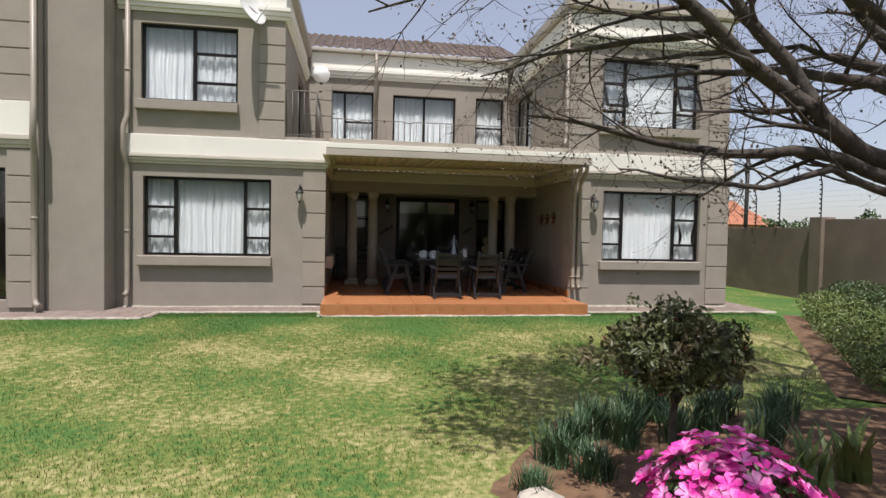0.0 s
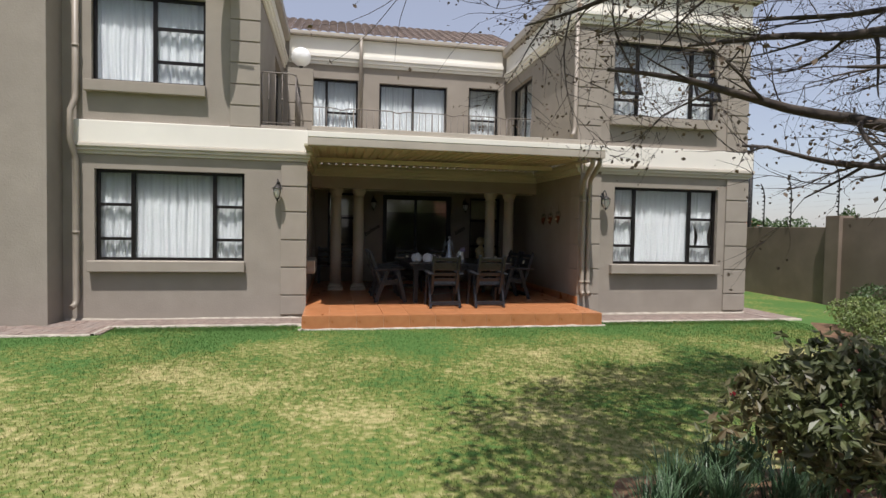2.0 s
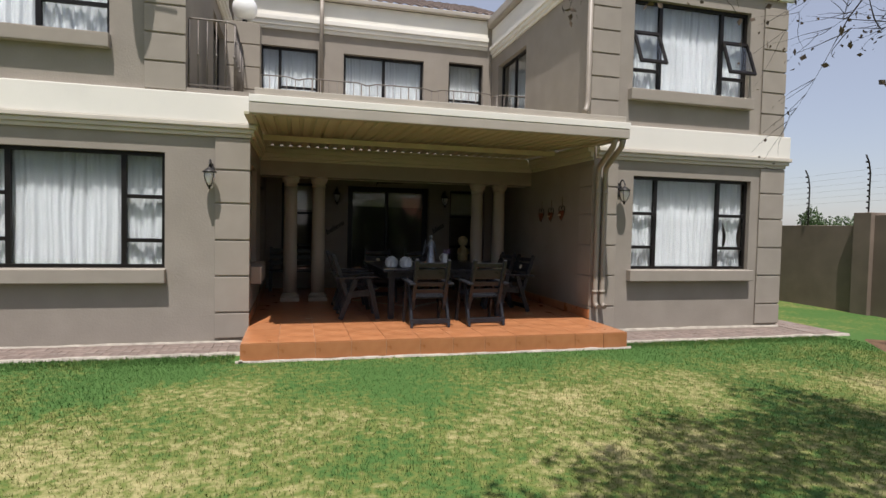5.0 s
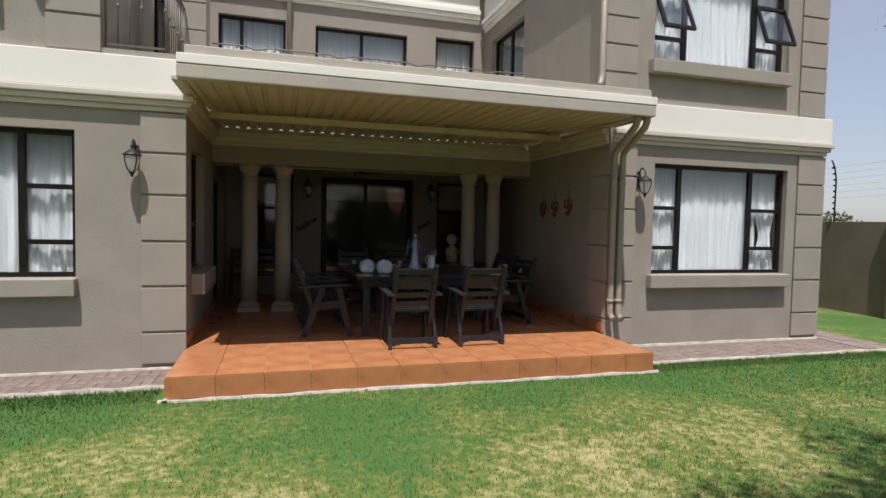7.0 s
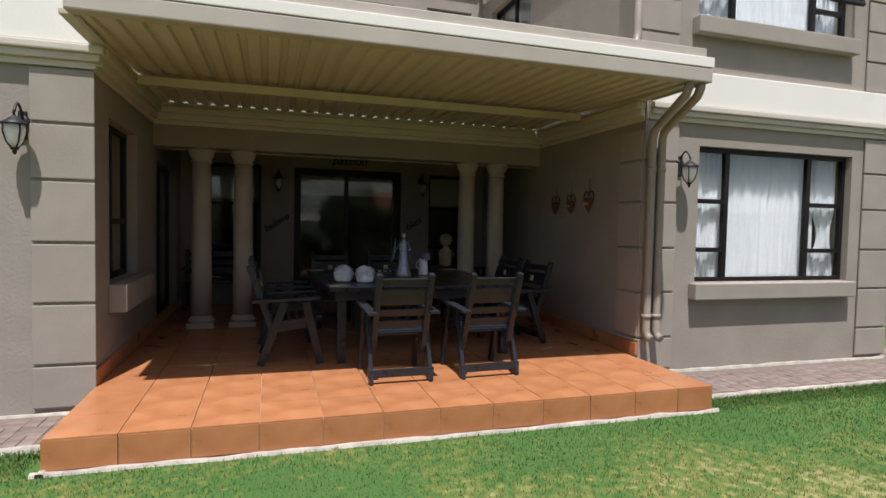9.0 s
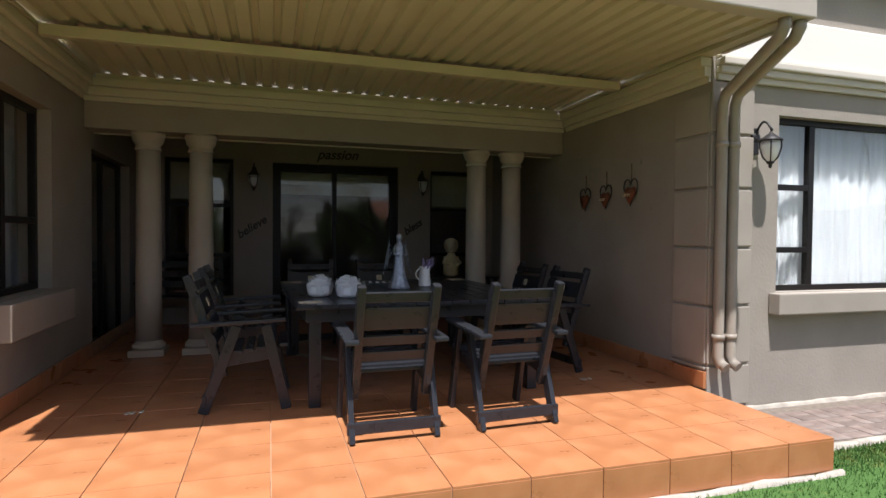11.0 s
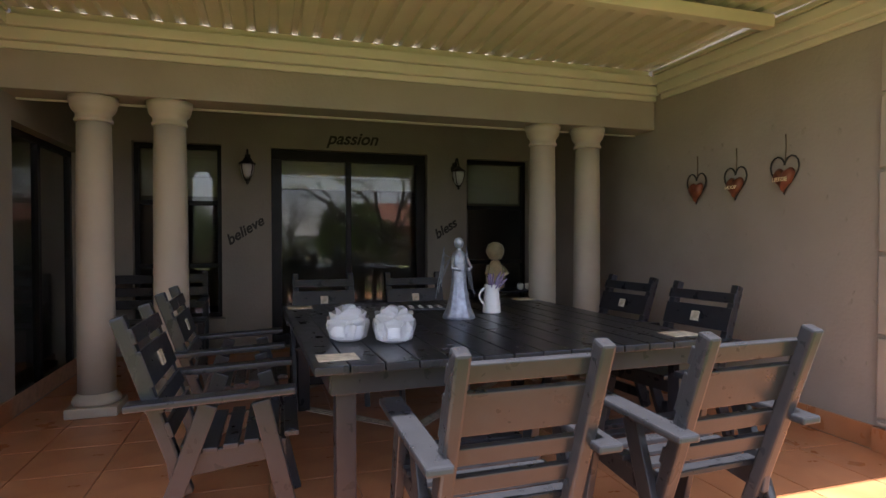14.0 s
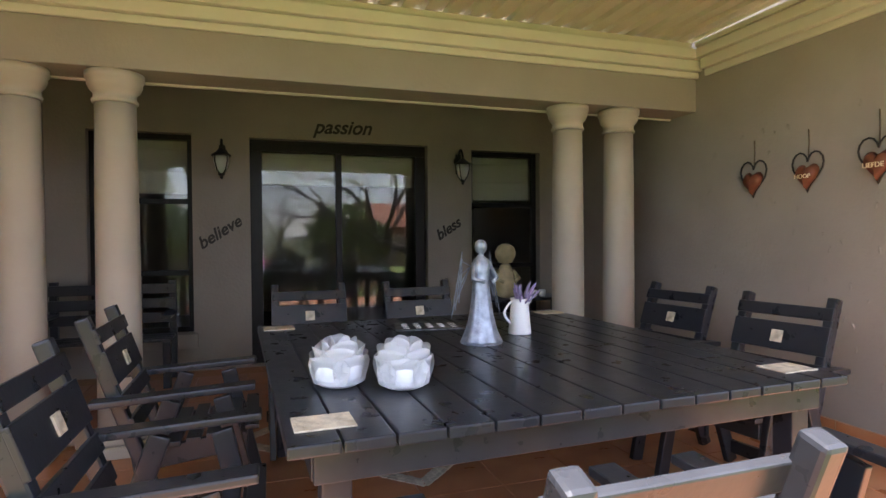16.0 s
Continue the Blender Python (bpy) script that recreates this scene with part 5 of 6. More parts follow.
leaves("crown", P, 0.058, SHRUB, RNG, sh, "small dark glossy leaves")
leaves("side_shoot", np.concatenate([RNG.normal((-0.54, -0.02, 0.98), (0.06, 0.05, 0.05), (50, 3)), RNG.normal((-0.48, 0.1, 0.9), (0.05, 0.05, 0.05), (40, 3)), RNG.normal((-0.12, 0, 1.30), (0.10, 0.1, 0.03), (60, 3))]), 0.055, SHRUB, RNG, sh)
leaves("flower_buds", lumpy(RNG, 26, 0.40, 0.40, 0.25, 0.2, 0.95, 1) + np.array([0, 0, 1.01]), 0.022, REDBUD, RNG, sh, "few red buds", aspect=0.9)

# pink azalea in front
az = thing("azalea", pose(3.10, 4.10, LAWN_Z - 0.02), "low azalea covered in magenta flowers", "flowering shrub")
st4 = bmesh.new()
for k in range(14):
    a = rr.uniform(0, math.tau)
    r2 = rr.uniform(0.1, 0.36)
    tube(st4, [(0.02 * math.cos(a), 0.02 * math.sin(a), 0.0), (r2 * 0.5 * math.cos(a), r2 * 0.5 * math.sin(a), 0.35), (r2 * math.cos(a), r2 * math.sin(a), 0.72)], [0.016, 0.011, 0.004], 5)
part("stems", st4, BARK, az)
Q = lumpy(RNG, 2400, 0.37, 0.35, 0.36, 0.2, 0.35, 5) + np.array([0, 0, 0.45])
leaves("foliage", Q, 0.05, LEAF, RNG, az, "small green leaves")
vs, fs = [], []
heads = lumpy(RNG, 420, 0.40, 0.38, 0.39, 0.22, 0.80, 5) + np.array([0, 0, 0.48])
heads = heads[heads[:, 2] > 0.42]
for h in heads:
    nrm = Vector(h - np.array([0, 0, 0.35])).normalized()
    q = nrm.to_track_quat("Z", "Y").to_matrix()
    s, a0 = RNG.uniform(0.042, 0.060), RNG.uniform(0, 6)
    for k in range(5):
        a = a0 + math.tau * k / 5
        for u in (0,):
            pts = ((0, 0, -0.012), (math.cos(a - 0.55) * s * 0.7, math.sin(a - 0.55) * s * 0.7, 0.006), (math.cos(a - 0.25) * s, math.sin(a - 0.25) * s, 0.004), (math.cos(a + 0.25) * s, math.sin(a + 0.25) * s, 0.010), (math.cos(a + 0.55) * s * 0.7, math.sin(a + 0.55) * s * 0.7, 0.008))
            b = len(vs)
            vs += [tuple(Vector(h) + q @ Vector(p)) for p in pts]
            fs += [(b, b + 1, b + 2), (b, b + 2, b + 3), (b, b + 3, b + 4)]
me = bpy.data.meshes.new("flowers")
me.from_pydata(vs, [], fs)
me.materials.append(PINK)
fl = new("flower_mass", me)
fl.parent = az
tagged(fl, "magenta five-petalled flowers", "", "", "stuff")


def inside_bed(x, y):
    """The bed lies to the right of a curve that runs away from the house."""
    edge = 2.25 + max(0, y - 5.4) * 0.92 if y < 7.2 else 99
    return x > edge and 1.0 < y < 7.2


# soil of the bed: a low mound with an uneven rim
bm = bmesh.new()
rim = []
for k in range(44):
    y = 1.2 + 5.45 * k / 43
    x = 2.05 + 0.25 * max(0, 1 - abs(y - 5.4) / 2) + max(0, y - 5.4) * 0.92 + 0.07 * noise.noise(Vector((y * 2, 0, 4)))
    row = [bm.verts.new((x - 0.06, y, LAWN_Z - 0.03))]
    for j in range(10):
        xx = x + (9.5 - x) * (j / 9) ** 1.6
        row.append(bm.verts.new((xx, y, LAWN_Z + (0.02 if j else -0.005) + 0.03 * noise.noise(Vector((xx * 3, y * 3, 1))) - (0.05 if k in (0, 43) else 0))))
    rim.append(row)
for a, b in zip(rim, rim[1:]):
    for i in range(10):
        bm.faces.new((a[i], a[i + 1], b[i + 1], b[i])).smooth = True
structure("flower_bed", bm, SOIL, "bare red-brown garden soil")
# strip of soil before the hedge
bm = bmesh.new()
A, B = Vector((6.35, 6.9, 0)), Vector((9.75, 11.55, 0))
side = Vector(((B - A).y, -(B - A).x, 0)).normalized()
rows = []
for k in range(30):
    c = A + (B - A) * k / 29
    wob = 0.08 * noise.noise(c * 1.7)
    rows.append([bm.verts.new(c + side * (s + (wob if s == 0 else 0)) + Vector((0, 0, z + 0.02 * noise.noise(c * 4 + side * s)))) for s, z in ((-0.02, LAWN_Z - 0.05), (0.05, LAWN_Z + 0.02), (0.5, LAWN_Z + 0.03), (1.1, LAWN_Z + 0.04), (2.6, LAWN_Z + 0.03), (2.8, LAWN_Z - 0.05))])
for a, b in zip(rows, rows[1:]):
    for i in range(5):
        bm.faces.new((a[i], a[i + 1], b[i + 1], b[i])).smooth = True
structure("hedge_bed", bm, SOIL, "bare red-brown garden soil")


def hedge_bush(c, rx, ry, rz, n, label, mat=HEDGE, size=0.055):
    th = thing("hedge_bush", pose(c[0], c[1], LAWN_Z), label, "hedge", "hedge bushes")
    st = bmesh.new()
    for k in range(7):
        a = math.tau * k / 7
        tube(st, [(0.05 * math.cos(a), 0.05 * math.sin(a), 0), (rx * 0.6 * math.cos(a), ry * 0.6 * math.sin(a), rz * 1.3)], [0.016, 0.005], 5)
    part("stems", st, BARK, th)
    pts = lumpy(RNG, n, rx, ry, rz, 0.14, 0.6, c[0] * 3) + np.array([0, 0, rz])
    pts[:, 2] = np.abs(pts[:, 2])
    leaves("foliage", pts, size, mat, RNG, th)


for k in range(6):
    c = A + (B - A) * (0.10 + 0.165 * k) + side * 0.78
    hedge_bush(c, 0.60, 0.56, 0.27 + 0.02 * (k % 3), 2600, "rounded yellow-green hedge bush along the soil bed")
for x, y, rz in ((7.6, 6.6, 0.34), (8.9, 8.0, 0.36), (10.6, 10.2, 0.36), (11.6, 11.6, 0.36)):
    hedge_bush((x, y, 0), 0.7, 0.7, rz, 1800, "dark green shrub against the boundary wall", LEAF, 0.07)


def tuft(x, y, h, n, label, mat=STRAP, spread=0.6, width=0.0055):
    vs, fs = [], []
    for k in range(n):
        a, s, hh = RNG.uniform(0, math.tau), RNG.uniform(0.3, 1.0) * spread, h * RNG.uniform(0.6, 1.15)
        o = RNG.normal(0, 0.05, 2)
        dx, dy = math.cos(a), math.sin(a)
        w = width * RNG.uniform(0.7, 1.3)
        b = len(vs)
        for j in range(5):
            t = j / 4
            r, z = s * hh * t ** 1.6, hh * (t - 0.38 * s * t ** 3)
            ww = w * (1 - t ** 2.5)
            vs += [(o[0] + dx * r - dy * ww, o[1] + dy * r + dx * ww, z), (o[0] + dx * r + dy * ww, o[1] + dy * r - dx * ww, z)]
        fs += [(b + 2 * j, b + 2 * j + 1, b + 2 * j + 3, b + 2 * j + 2) for j in range(4)]
    me = bpy.data.meshes.new("strap_plant")
    me.from_pydata(vs, [], fs)
    me.materials.append(mat)
    ob = new("strap_plant", me)
    ob.matrix_world = pose(x, y, LAWN_Z - 0.005)
    return tagged(ob, label, "plant", "strap-leaved plants")


for x, y, h in ((2.85, 5.65, 0.34), (3.1, 5.85, 0.40), (3.35, 6.15, 0.42), (3.75, 6.3, 0.42), (3.6, 5.9, 0.40), (4.1, 6.45, 0.45), (4.4, 6.2, 0.45), (4.0, 5.95, 0.42), (3.05, 5.45, 0.32), (4.75, 6.5, 0.42), (4.9, 6.1, 0.40), (5.3, 6.4, 0.42), (4.5, 5.7, 0.4), (2.65, 5.35, 0.22)):
    tuft(x + RNG.uniform(-0.06, 0.06), y + RNG.uniform(-0.06, 0.06), h, 230, "clump of dark green strap leaves in the bed")
for x, y in ((4.15, 5.35), (4.45, 5.15), (4.9, 5.3), (3.95, 4.9)):
    tuft(x, y, 0.5, 22, "broad-leaved green lily clump in the bed", HEDGE, 0.7, 0.028)
hedge_bush((5.75, 4.9, 0), 0.5, 0.5, 0.36, 1500, "dark green shrub in the shade of the tree", LEAF, 0.06)
hedge_bush((6.4, 5.6, 0), 0.5, 0.5, 0.36, 1500, "dark green shrub in the shade of the tree", LEAF, 0.06)

bm = bmesh.new()
lathe(bm, [(0.055, 0.0), (0.06, 0.10), (0.05, 0.17), (0.058, 0.20), (0.055, 0.27), (0.03, 0.31), (0.008, 0.325)], sides=14)
for v in bm.verts:
    v.co += Vector((0.008 * noise.noise(v.co * 30), 0.008 * noise.noise(v.co * 30 + Vector((3, 0, 0))), 0))
ob = part("wooden_owl", bm, BARK)
ob.matrix_world = pose(5.30, 6.98, LAWN_Z - 0.01)
tagged(ob, "small dark carved wooden owl standing in the grass", "ornament")
for x, y, s in ((2.62, 5.18, 0.16), (2.85, 5.05, 0.10), (2.42, 4.9, 0.09), (4.0, 5.5, 0.10)):
    bm = bmesh.new()
    bmesh.ops.create_icosphere(bm, subdivisions=2, radius=s)
    for v in bm.verts:
        v.co *= 1 + 0.35 * noise.noise(v.co * 9 + Vector((x, y, 0)))
        v.co.z *= 0.55
    ob = part("garden_stone", bm, CEMENT)
    ob.matrix_world = pose(x, y, LAWN_Z + s * 0.15)
    tagged(ob, "pale rough stone lying on the soil", "stone", "garden stones")

# ---- bare tree ----
tree = thing("tree", I, "leafless garden tree with dark bark and hanging seed pods", "tree")
wood = bmesh.new()
twigs = bmesh.new()
PODS = []
R = random.Random(11)


def grow(p, d, length, r, depth):
    """A crooked branch with side shoots, down to twigs with pods at their ends."""
    n = 5
    pts, rad = [p], [r]
    for k in range(n):
        d = (d + Vector((R.uniform(-1, 1), R.uniform(-1, 1), R.uniform(-0.8, 0.9))) * 0.22).normalized()
        p = p + d * length / n
        pts.append(p)
        rad.append(r * (1 - 0.75 * (k + 1) / n))
    tube(wood if r > 0.012 else twigs, pts, rad, 6 if r > 0.012 else 4)
    if depth == 0:
        for _ in range(R.randint(1, 3)):
            PODS.append(p + Vector((R.gauss(0, 0.025), R.gauss(0, 0.025), -0.02 + R.gauss(0, 0.025))))
        return
    for k in range(2, n + 1):
        for _ in range(2 if depth == 1 and R.random() < 0.55 else 1):
            a = Vector((R.uniform(-1, 1), R.uniform(-1, 1), R.uniform(-0.6, 0.7)))
            a = (d * 0.75 + a * 0.8).normalized()
            grow(pts[k], a, length * R.uniform(0.45, 0.7), max(rad[k] * 0.62, 0.0022), depth - 1)


def limb(pts, r0, r1, shoots, depth=2, length=0.8, droop=0.0):
    pts = [Vector(q) for q in pts]
    fine = []
    for a, b in zip(pts, pts[1:]):
        for k in range(4):
            q = a.lerp(b, k / 4)
            fine.append(q + Vector((noise.noise(q * 2.1), noise.noise(q * 2.1 + Vector((7, 0, 0))), noise.noise(q * 2.1 + Vector((0, 7, 0))))) * min(0.07, 0.5 * r0 + 0.015))
    fine.append(pts[-1])
    m = len(fine) - 1
    rad = [r0 + (r1 - r0) * k / m for k in range(m + 1)]
    tube(wood, fine, rad, 10)
    for k in range(shoots):
        i = int((0.25 + 0.75 * (k + R.random()) / shoots) * m)
        i = min(i, m - 1)
        d = (fine[i + 1] - fine[i]).normalized()
        a = (d + Vector((R.uniform(-1, 1), R.uniform(-1, 1), R.uniform(-0.7 - droop, 0.8)))).normalized()
        grow(fine[i], a, length * R.uniform(0.6, 1.2), max(rad[i] * 0.45, 0.007), depth)


limb([(8.7, 4.6, 0.0), (8.35, 4.7, 0.7), (7.6, 4.9, 1.3), (6.7, 5.05, 1.6)], 0.22, 0.12, 0)
limb([(6.7, 5.05, 1.5), (6.0, 5.3, 2.1), (5.3, 5.5, 2.42), (4.75, 5.5, 2.62), (4.2, 5.5, 3.02), (3.7, 5.5, 3.42), (3.2, 5.7, 3.75), (2.5, 6.0, 4.0)], 0.098, 0.02, 11, 2, 1.0, 0.3)
limb([(4.72, 5.5, 2.66), (4.5, 5.55, 3.1), (4.1, 5.6, 3.5), (3.8, 5.7, 3.9), (3.2, 6.0, 4.6)], 0.06, 0.02, 8, 2, 1.0)
limb([(5.5, 5.3, 2.15), (4.9, 5.45, 2.42), (4.5, 5.5, 2.46), (4.0, 5.5, 2.43), (3.5, 5.55, 2.5), (3.0, 5.6, 2.6), (2.6, 5.7, 2.65)], 0.055, 0.008, 9, 2, 0.7, 0.2)
limb([(5.6, 5.2, 2.05), (5.2, 5.35, 2.18), (4.75, 5.4, 2.33), (4.25, 5.45, 2.20), (3.7, 5.5, 2.22), (3.2, 5.5, 2.28)], 0.04, 0.006, 6, 1, 0.5, 0.2)
limb([(6.6, 5.1, 1.7), (6.2, 5.4, 2.6), (5.6, 5.5, 3.2), (4.95, 5.5, 3.6), (4.3, 5.8, 4.2), (3.4, 6.3, 4.8)], 0.075, 0.02, 9, 2, 1.1)
limb([(6.8, 5.0, 1.6), (6.9, 5.8, 2.7), (6.8, 6.6, 3.4), (6.2, 7.4, 3.9), (5.4, 8.0, 4.0)], 0.075, 0.015, 11, 2, 1.0, 0.2)
limb([(6.2, 5.4, 2.6), (5.9, 6.2, 3.2), (5.4, 6.8, 3.45), (4.8, 7.2, 3.5), (4.2, 7.4, 3.45)], 0.07, 0.01, 10, 2, 0.9, 0.2)
limb([(6.8, 6.6, 3.4), (6.3, 6.9, 4.3), (5.6, 7.1, 4.9), (4.6, 7.2, 5.2)], 0.06, 0.015, 12, 2, 1.1)
limb([(6.9, 5.8, 2.7), (7.2, 7.0, 3.6), (7.3, 8.0, 4.1), (7.0, 8.8, 4.2)], 0.06, 0.015, 10, 2, 1.1)
limb([(6.9, 5.0, 1.7), (7.5, 5.2, 2.8), (8.0, 5.6, 3.8), (8.4, 6.2, 4.6)], 0.08, 0.02, 6, 2, 1.2)
limb([(3.7, 5.5, 3.42), (3.2, 5.3, 3.5), (2.6, 5.2, 3.42), (2.0, 5.3, 3.3), (1.5, 5.5, 3.2)], 0.03, 0.006, 10, 1, 0.6, 0.3)
limb([(3.9, 5.55, 3.25), (3.5, 5.9, 3.3), (2.9, 6.2, 3.25), (2.4, 6.4, 3.1)], 0.035, 0.006, 10, 2, 0.6, 0.3)
# unseen upper limbs, added so that their shadows fall on the lawn
for lx, ly, lz in ((4.2, 6.6, 5.3), (5.0, 7.6, 5.5), (5.8, 8.2, 5.4), (6.6, 7.4, 5.8), (7.6, 6.6, 5.4), (7.4, 5.6, 5.2), (6.6, 5.0, 5.4), (8.2, 7.4, 5.2), (5.4, 6.4, 5.9), (3.4, 6.9, 5.2), (2.6, 5.8, 5.2)):
    limb([(6.2, 6.2, 4.2), ((6.2 + lx) / 2, (6.2 + ly) / 2, 5.0), (lx, ly, lz)], 0.035, 0.008, 8, 2, 0.9)
part("trunk", wood, BARK, tree)
tagged(part("twig_mass", twigs, BARK, tree), "", "", "", "stuff")
# unseen leaf tufts, added overhead to shade the lawn and bed
young = []
for cx, cy, cz in ((2.2, 5.0, 5.1), (2.9, 5.3, 5.2), (2.4, 6.0, 5.3), (3.1, 6.5, 5.4), (3.4, 5.6, 5.2), (4.2, 6.2, 5.4), (4.9, 6.9, 5.5), (5.6, 7.4, 5.6), (4.0, 7.0, 5.5), (5.3, 6.1, 5.6), (5.9, 6.8, 5.8), (4.7, 4.2, 4.8), (5.4, 3.9, 4.9), (5.6, 4.9, 5.0), (6.4, 4.4, 5.2), (6.3, 5.4, 5.4), (5.0, 5.2, 5.0), (3.0, 3.0, 5.0), (3.8, 3.2, 5.1), (4.4, 2.6, 5.0), (3.4, 3.9, 5.2), (4.2, 3.8, 5.1), (5.0, 3.2, 5.1)):
    young.append(lumpy(RNG, 620, 0.66, 0.66, 0.22, 0.4, 0.2, cx) + np.array([cx, cy, cz]))
leaves("young_leaves", np.concatenate(young), 0.12, HEDGE, RNG, tree, "unseen leaf tufts added overhead to shade the lawn")
leaves("seed_pod_mass", np.array([tuple(q) for q in PODS]), 0.026, POD, RNG, tree, "small dry brown seed pods", aspect=0.7, up=-1.0)

# ---- beyond the garden, and behind the walker ----
def far_house(x, y, w, d, h, label, wallmat, roofmat, turn=0):
    th = thing("house", pose(x, y, 0, 0, 0, turn), label, "house", "neighbouring houses")
    wl = part("wall", box(bmesh.new(), (-w / 2, -d / 2, 0), (w / 2, d / 2, h)), wallmat, th)
    bm = bmesh.new()
    tiled_slope(bm, (-w / 2 - 0.4, -d / 2 - 0.4, h), (w / 2 + 0.4, -d / 2 - 0.4, h), (0, 1, 0), d * 0.28, d / 2 + 0.4, 12, int(w / 0.35))
    tiled_slope(bm, (w / 2 + 0.4, d / 2 + 0.4, h), (-w / 2 - 0.4, d / 2 + 0.4, h), (0, -1, 0), d * 0.28, d / 2 + 0.4, 12, int(w / 0.35))
    part("roof", bm, roofmat, th)
    for s in (-1, 1):
        g = bmesh.new()
        v = [g.verts.new((s * w / 2, -d / 2, h)), g.verts.new((s * w / 2, d / 2, h)), g.verts.new((s * w / 2, 0, h + d * 0.28))]
        g.faces.new(v)
        part("gable", g, wallmat, th)
    for k in range(max(int(w / 3), 1)):
        u = -w / 2 + (k + 0.5) * w / max(int(w / 3), 1)
        for s in (-1, 1):
            wd = part("window", box(bmesh.new(), (u - 0.6, s * (d / 2 + 0.02) - 0.02, h - 1.6), (u + 0.6, s * (d / 2 + 0.02) + 0.02, h - 0.5), bevel=0.01), BLACK, th)
    return th


far_house(27, 46, 14, 8, 2.6, "far brick house with a tiled roof beyond the wall", BRICKFAR, REDROOF)
far_house(41, 60, 16, 8, 2.8, "far brick house with a tiled roof beyond the wall", BRICKFAR, REDROOF, 20)
far_house(16.0, -12.5, 12, 6, 2.6, "neighbouring house with a red tiled roof", BRICKFAR, REDROOF, 0)


def far_tree(x, y, h, r, mat, n, size, group="far trees"):
    th = thing("tree", pose(x, y, 0), "leafy green tree beyond the garden wall", "tree", group)
    tk = bmesh.new()
    tube(tk, [(0, 0, 0), (0.05, 0, h * 0.4), (0, 0.05, h * 0.8)], [0.16, 0.12, 0.04], 8)
    for k in range(7):
        a = k * 2.4
        tube(tk, [(0, 0, h * (0.3 + 0.06 * k)), (r * 0.6 * math.cos(a), r * 0.6 * math.sin(a), h * (0.45 + 0.06 * k))], [0.06, 0.02], 6)
    part("trunk", tk, BARK, th)
    leaves("crown", lumpy(RNG, n, r, r, h * 0.36, 0.35, 0.45, x) + np.array([0, 0, h * 0.62]), size, mat, RNG, th)


for x, y, h, r in ((38, 46, 3.4, 1.6), (46, 50, 3.6, 2.2), (52, 49, 4.6, 1.2), (33, 47, 3.2, 1.7), (60, 52, 4.0, 2.5)):
    far_tree(x, y, h, r, LEAF, 900, 0.4)
far_tree(6.6, -4.7, 3.3, 1.2, HEDGE, 9000, 0.15, "garden trees")
far_tree(7.6, -5.1, 3.9, 1.7, HEDGE, 11000, 0.15, "garden trees")
far_tree(9.0, -4.6, 2.8, 1.0, HEDGE, 5200, 0.14, "garden trees")
# tall trees out of view, added to block low sky and darken the terrace
for x, y, h, r in ((-9.5, -10, 7.0, 2.8), (-4.5, -11.5, 7.4, 3.0), (-13.5, -9.0, 6.6, 2.4)):
    far_tree(x, y, h, r, LEAF, 5200, 0.34, "garden trees")
far_tree(-1.0, -4.6, 3.6, 1.7, HEDGE, 8000, 0.15, "garden trees")
far_tree(-5.2, -3.5, 4.6, 1.6, LEAF, 4200, 0.15, "garden trees")
bare = thing("tree", I, "leafless garden tree near the fence", "tree", "garden trees")
wood, twigs = bmesh.new(), bmesh.new()
PODS = []
limb([(4.1, -5.0, 0.05), (4.15, -5.0, 1.2), (4.1, -5.0, 1.8)], 0.12, 0.09, 0)
for a, b in ((-0.9, 0.2), (0.0, -0.3), (0.8, 0.1), (0.3, 0.6)):
    limb([(4.1, -5.0, 1.7), (4.1 + a * 0.6, -5 + b * 0.5, 2.7), (4.1 + a * 1.2, -5 + b, 4.0)], 0.06, 0.012, 9, 2, 0.9)
part("trunk", wood, BARK, bare)
tagged(part("twig_mass", twigs, BARK, bare), "", "", "", "stuff")
fen = thing("picket_fence", pose(2.9, -6.2, LAWN_Z), "white slatted timber screen with a sloping top", "fence")
for k in range(26):
    part("picket", box(bmesh.new(), (0.14 * k, 0, 0), (0.14 * k + 0.09, 0.02, max(1.7, 3.5 - 0.15 * k)), bevel=0.004), WHITEP, fen)
for z in (0.4, 1.5):
    part("fence_rail", box(bmesh.new(), (0, 0.021, z), (3.6, 0.05, z + 0.08), bevel=0.004), WHITEP, fen)

# ---- grass blades over the near lawn ----
n = 230000
gx = RNG.uniform(-4.5, 9.6, n)
gy = 11.60 - (RNG.random(n) ** 1.15) * 7.6
keep = ~((gx > 2.0 + 0.25 * np.clip(1 - np.abs(gy - 5.4) / 2, 0, 1) + np.clip(gy - 5.4, 0, None) * 0.92) & (gy < 6.65))
keep &= ~(((gx - 6.35) * 0.807 - (gy - 6.9) * 0.590) > 0.0)
keep &= ~((gx < -2.35) & (gy > 11.42))
gx, gy = gx[keep], gy[keep]
extra = 26000
ex = RNG.uniform(-2.4, 9.5, extra)
ey = np.where(ex < 0.5, RNG.uniform(11.60, 11.98, extra), RNG.uniform(11.60, 11.88, extra))
ok = (ex < 0.46) | (ex > 5.7)
gx, gy = np.concatenate([gx, ex[ok]]), np.concatenate([gy, ey[ok]])
n = len(gx)
a = RNG.uniform(0, math.tau, n)
h = RNG.uniform(0.012, 0.034, n)
lean = RNG.uniform(0.0, 1.1, n)
w = RNG.uniform(0.003, 0.0055, n)
b = RNG.uniform(0, math.tau, n)
base = np.stack([gx, gy, np.full(n, LAWN_Z - 0.012)], 1)
sx = np.stack([np.cos(a) * w, np.sin(a) * w, np.zeros(n)], 1)
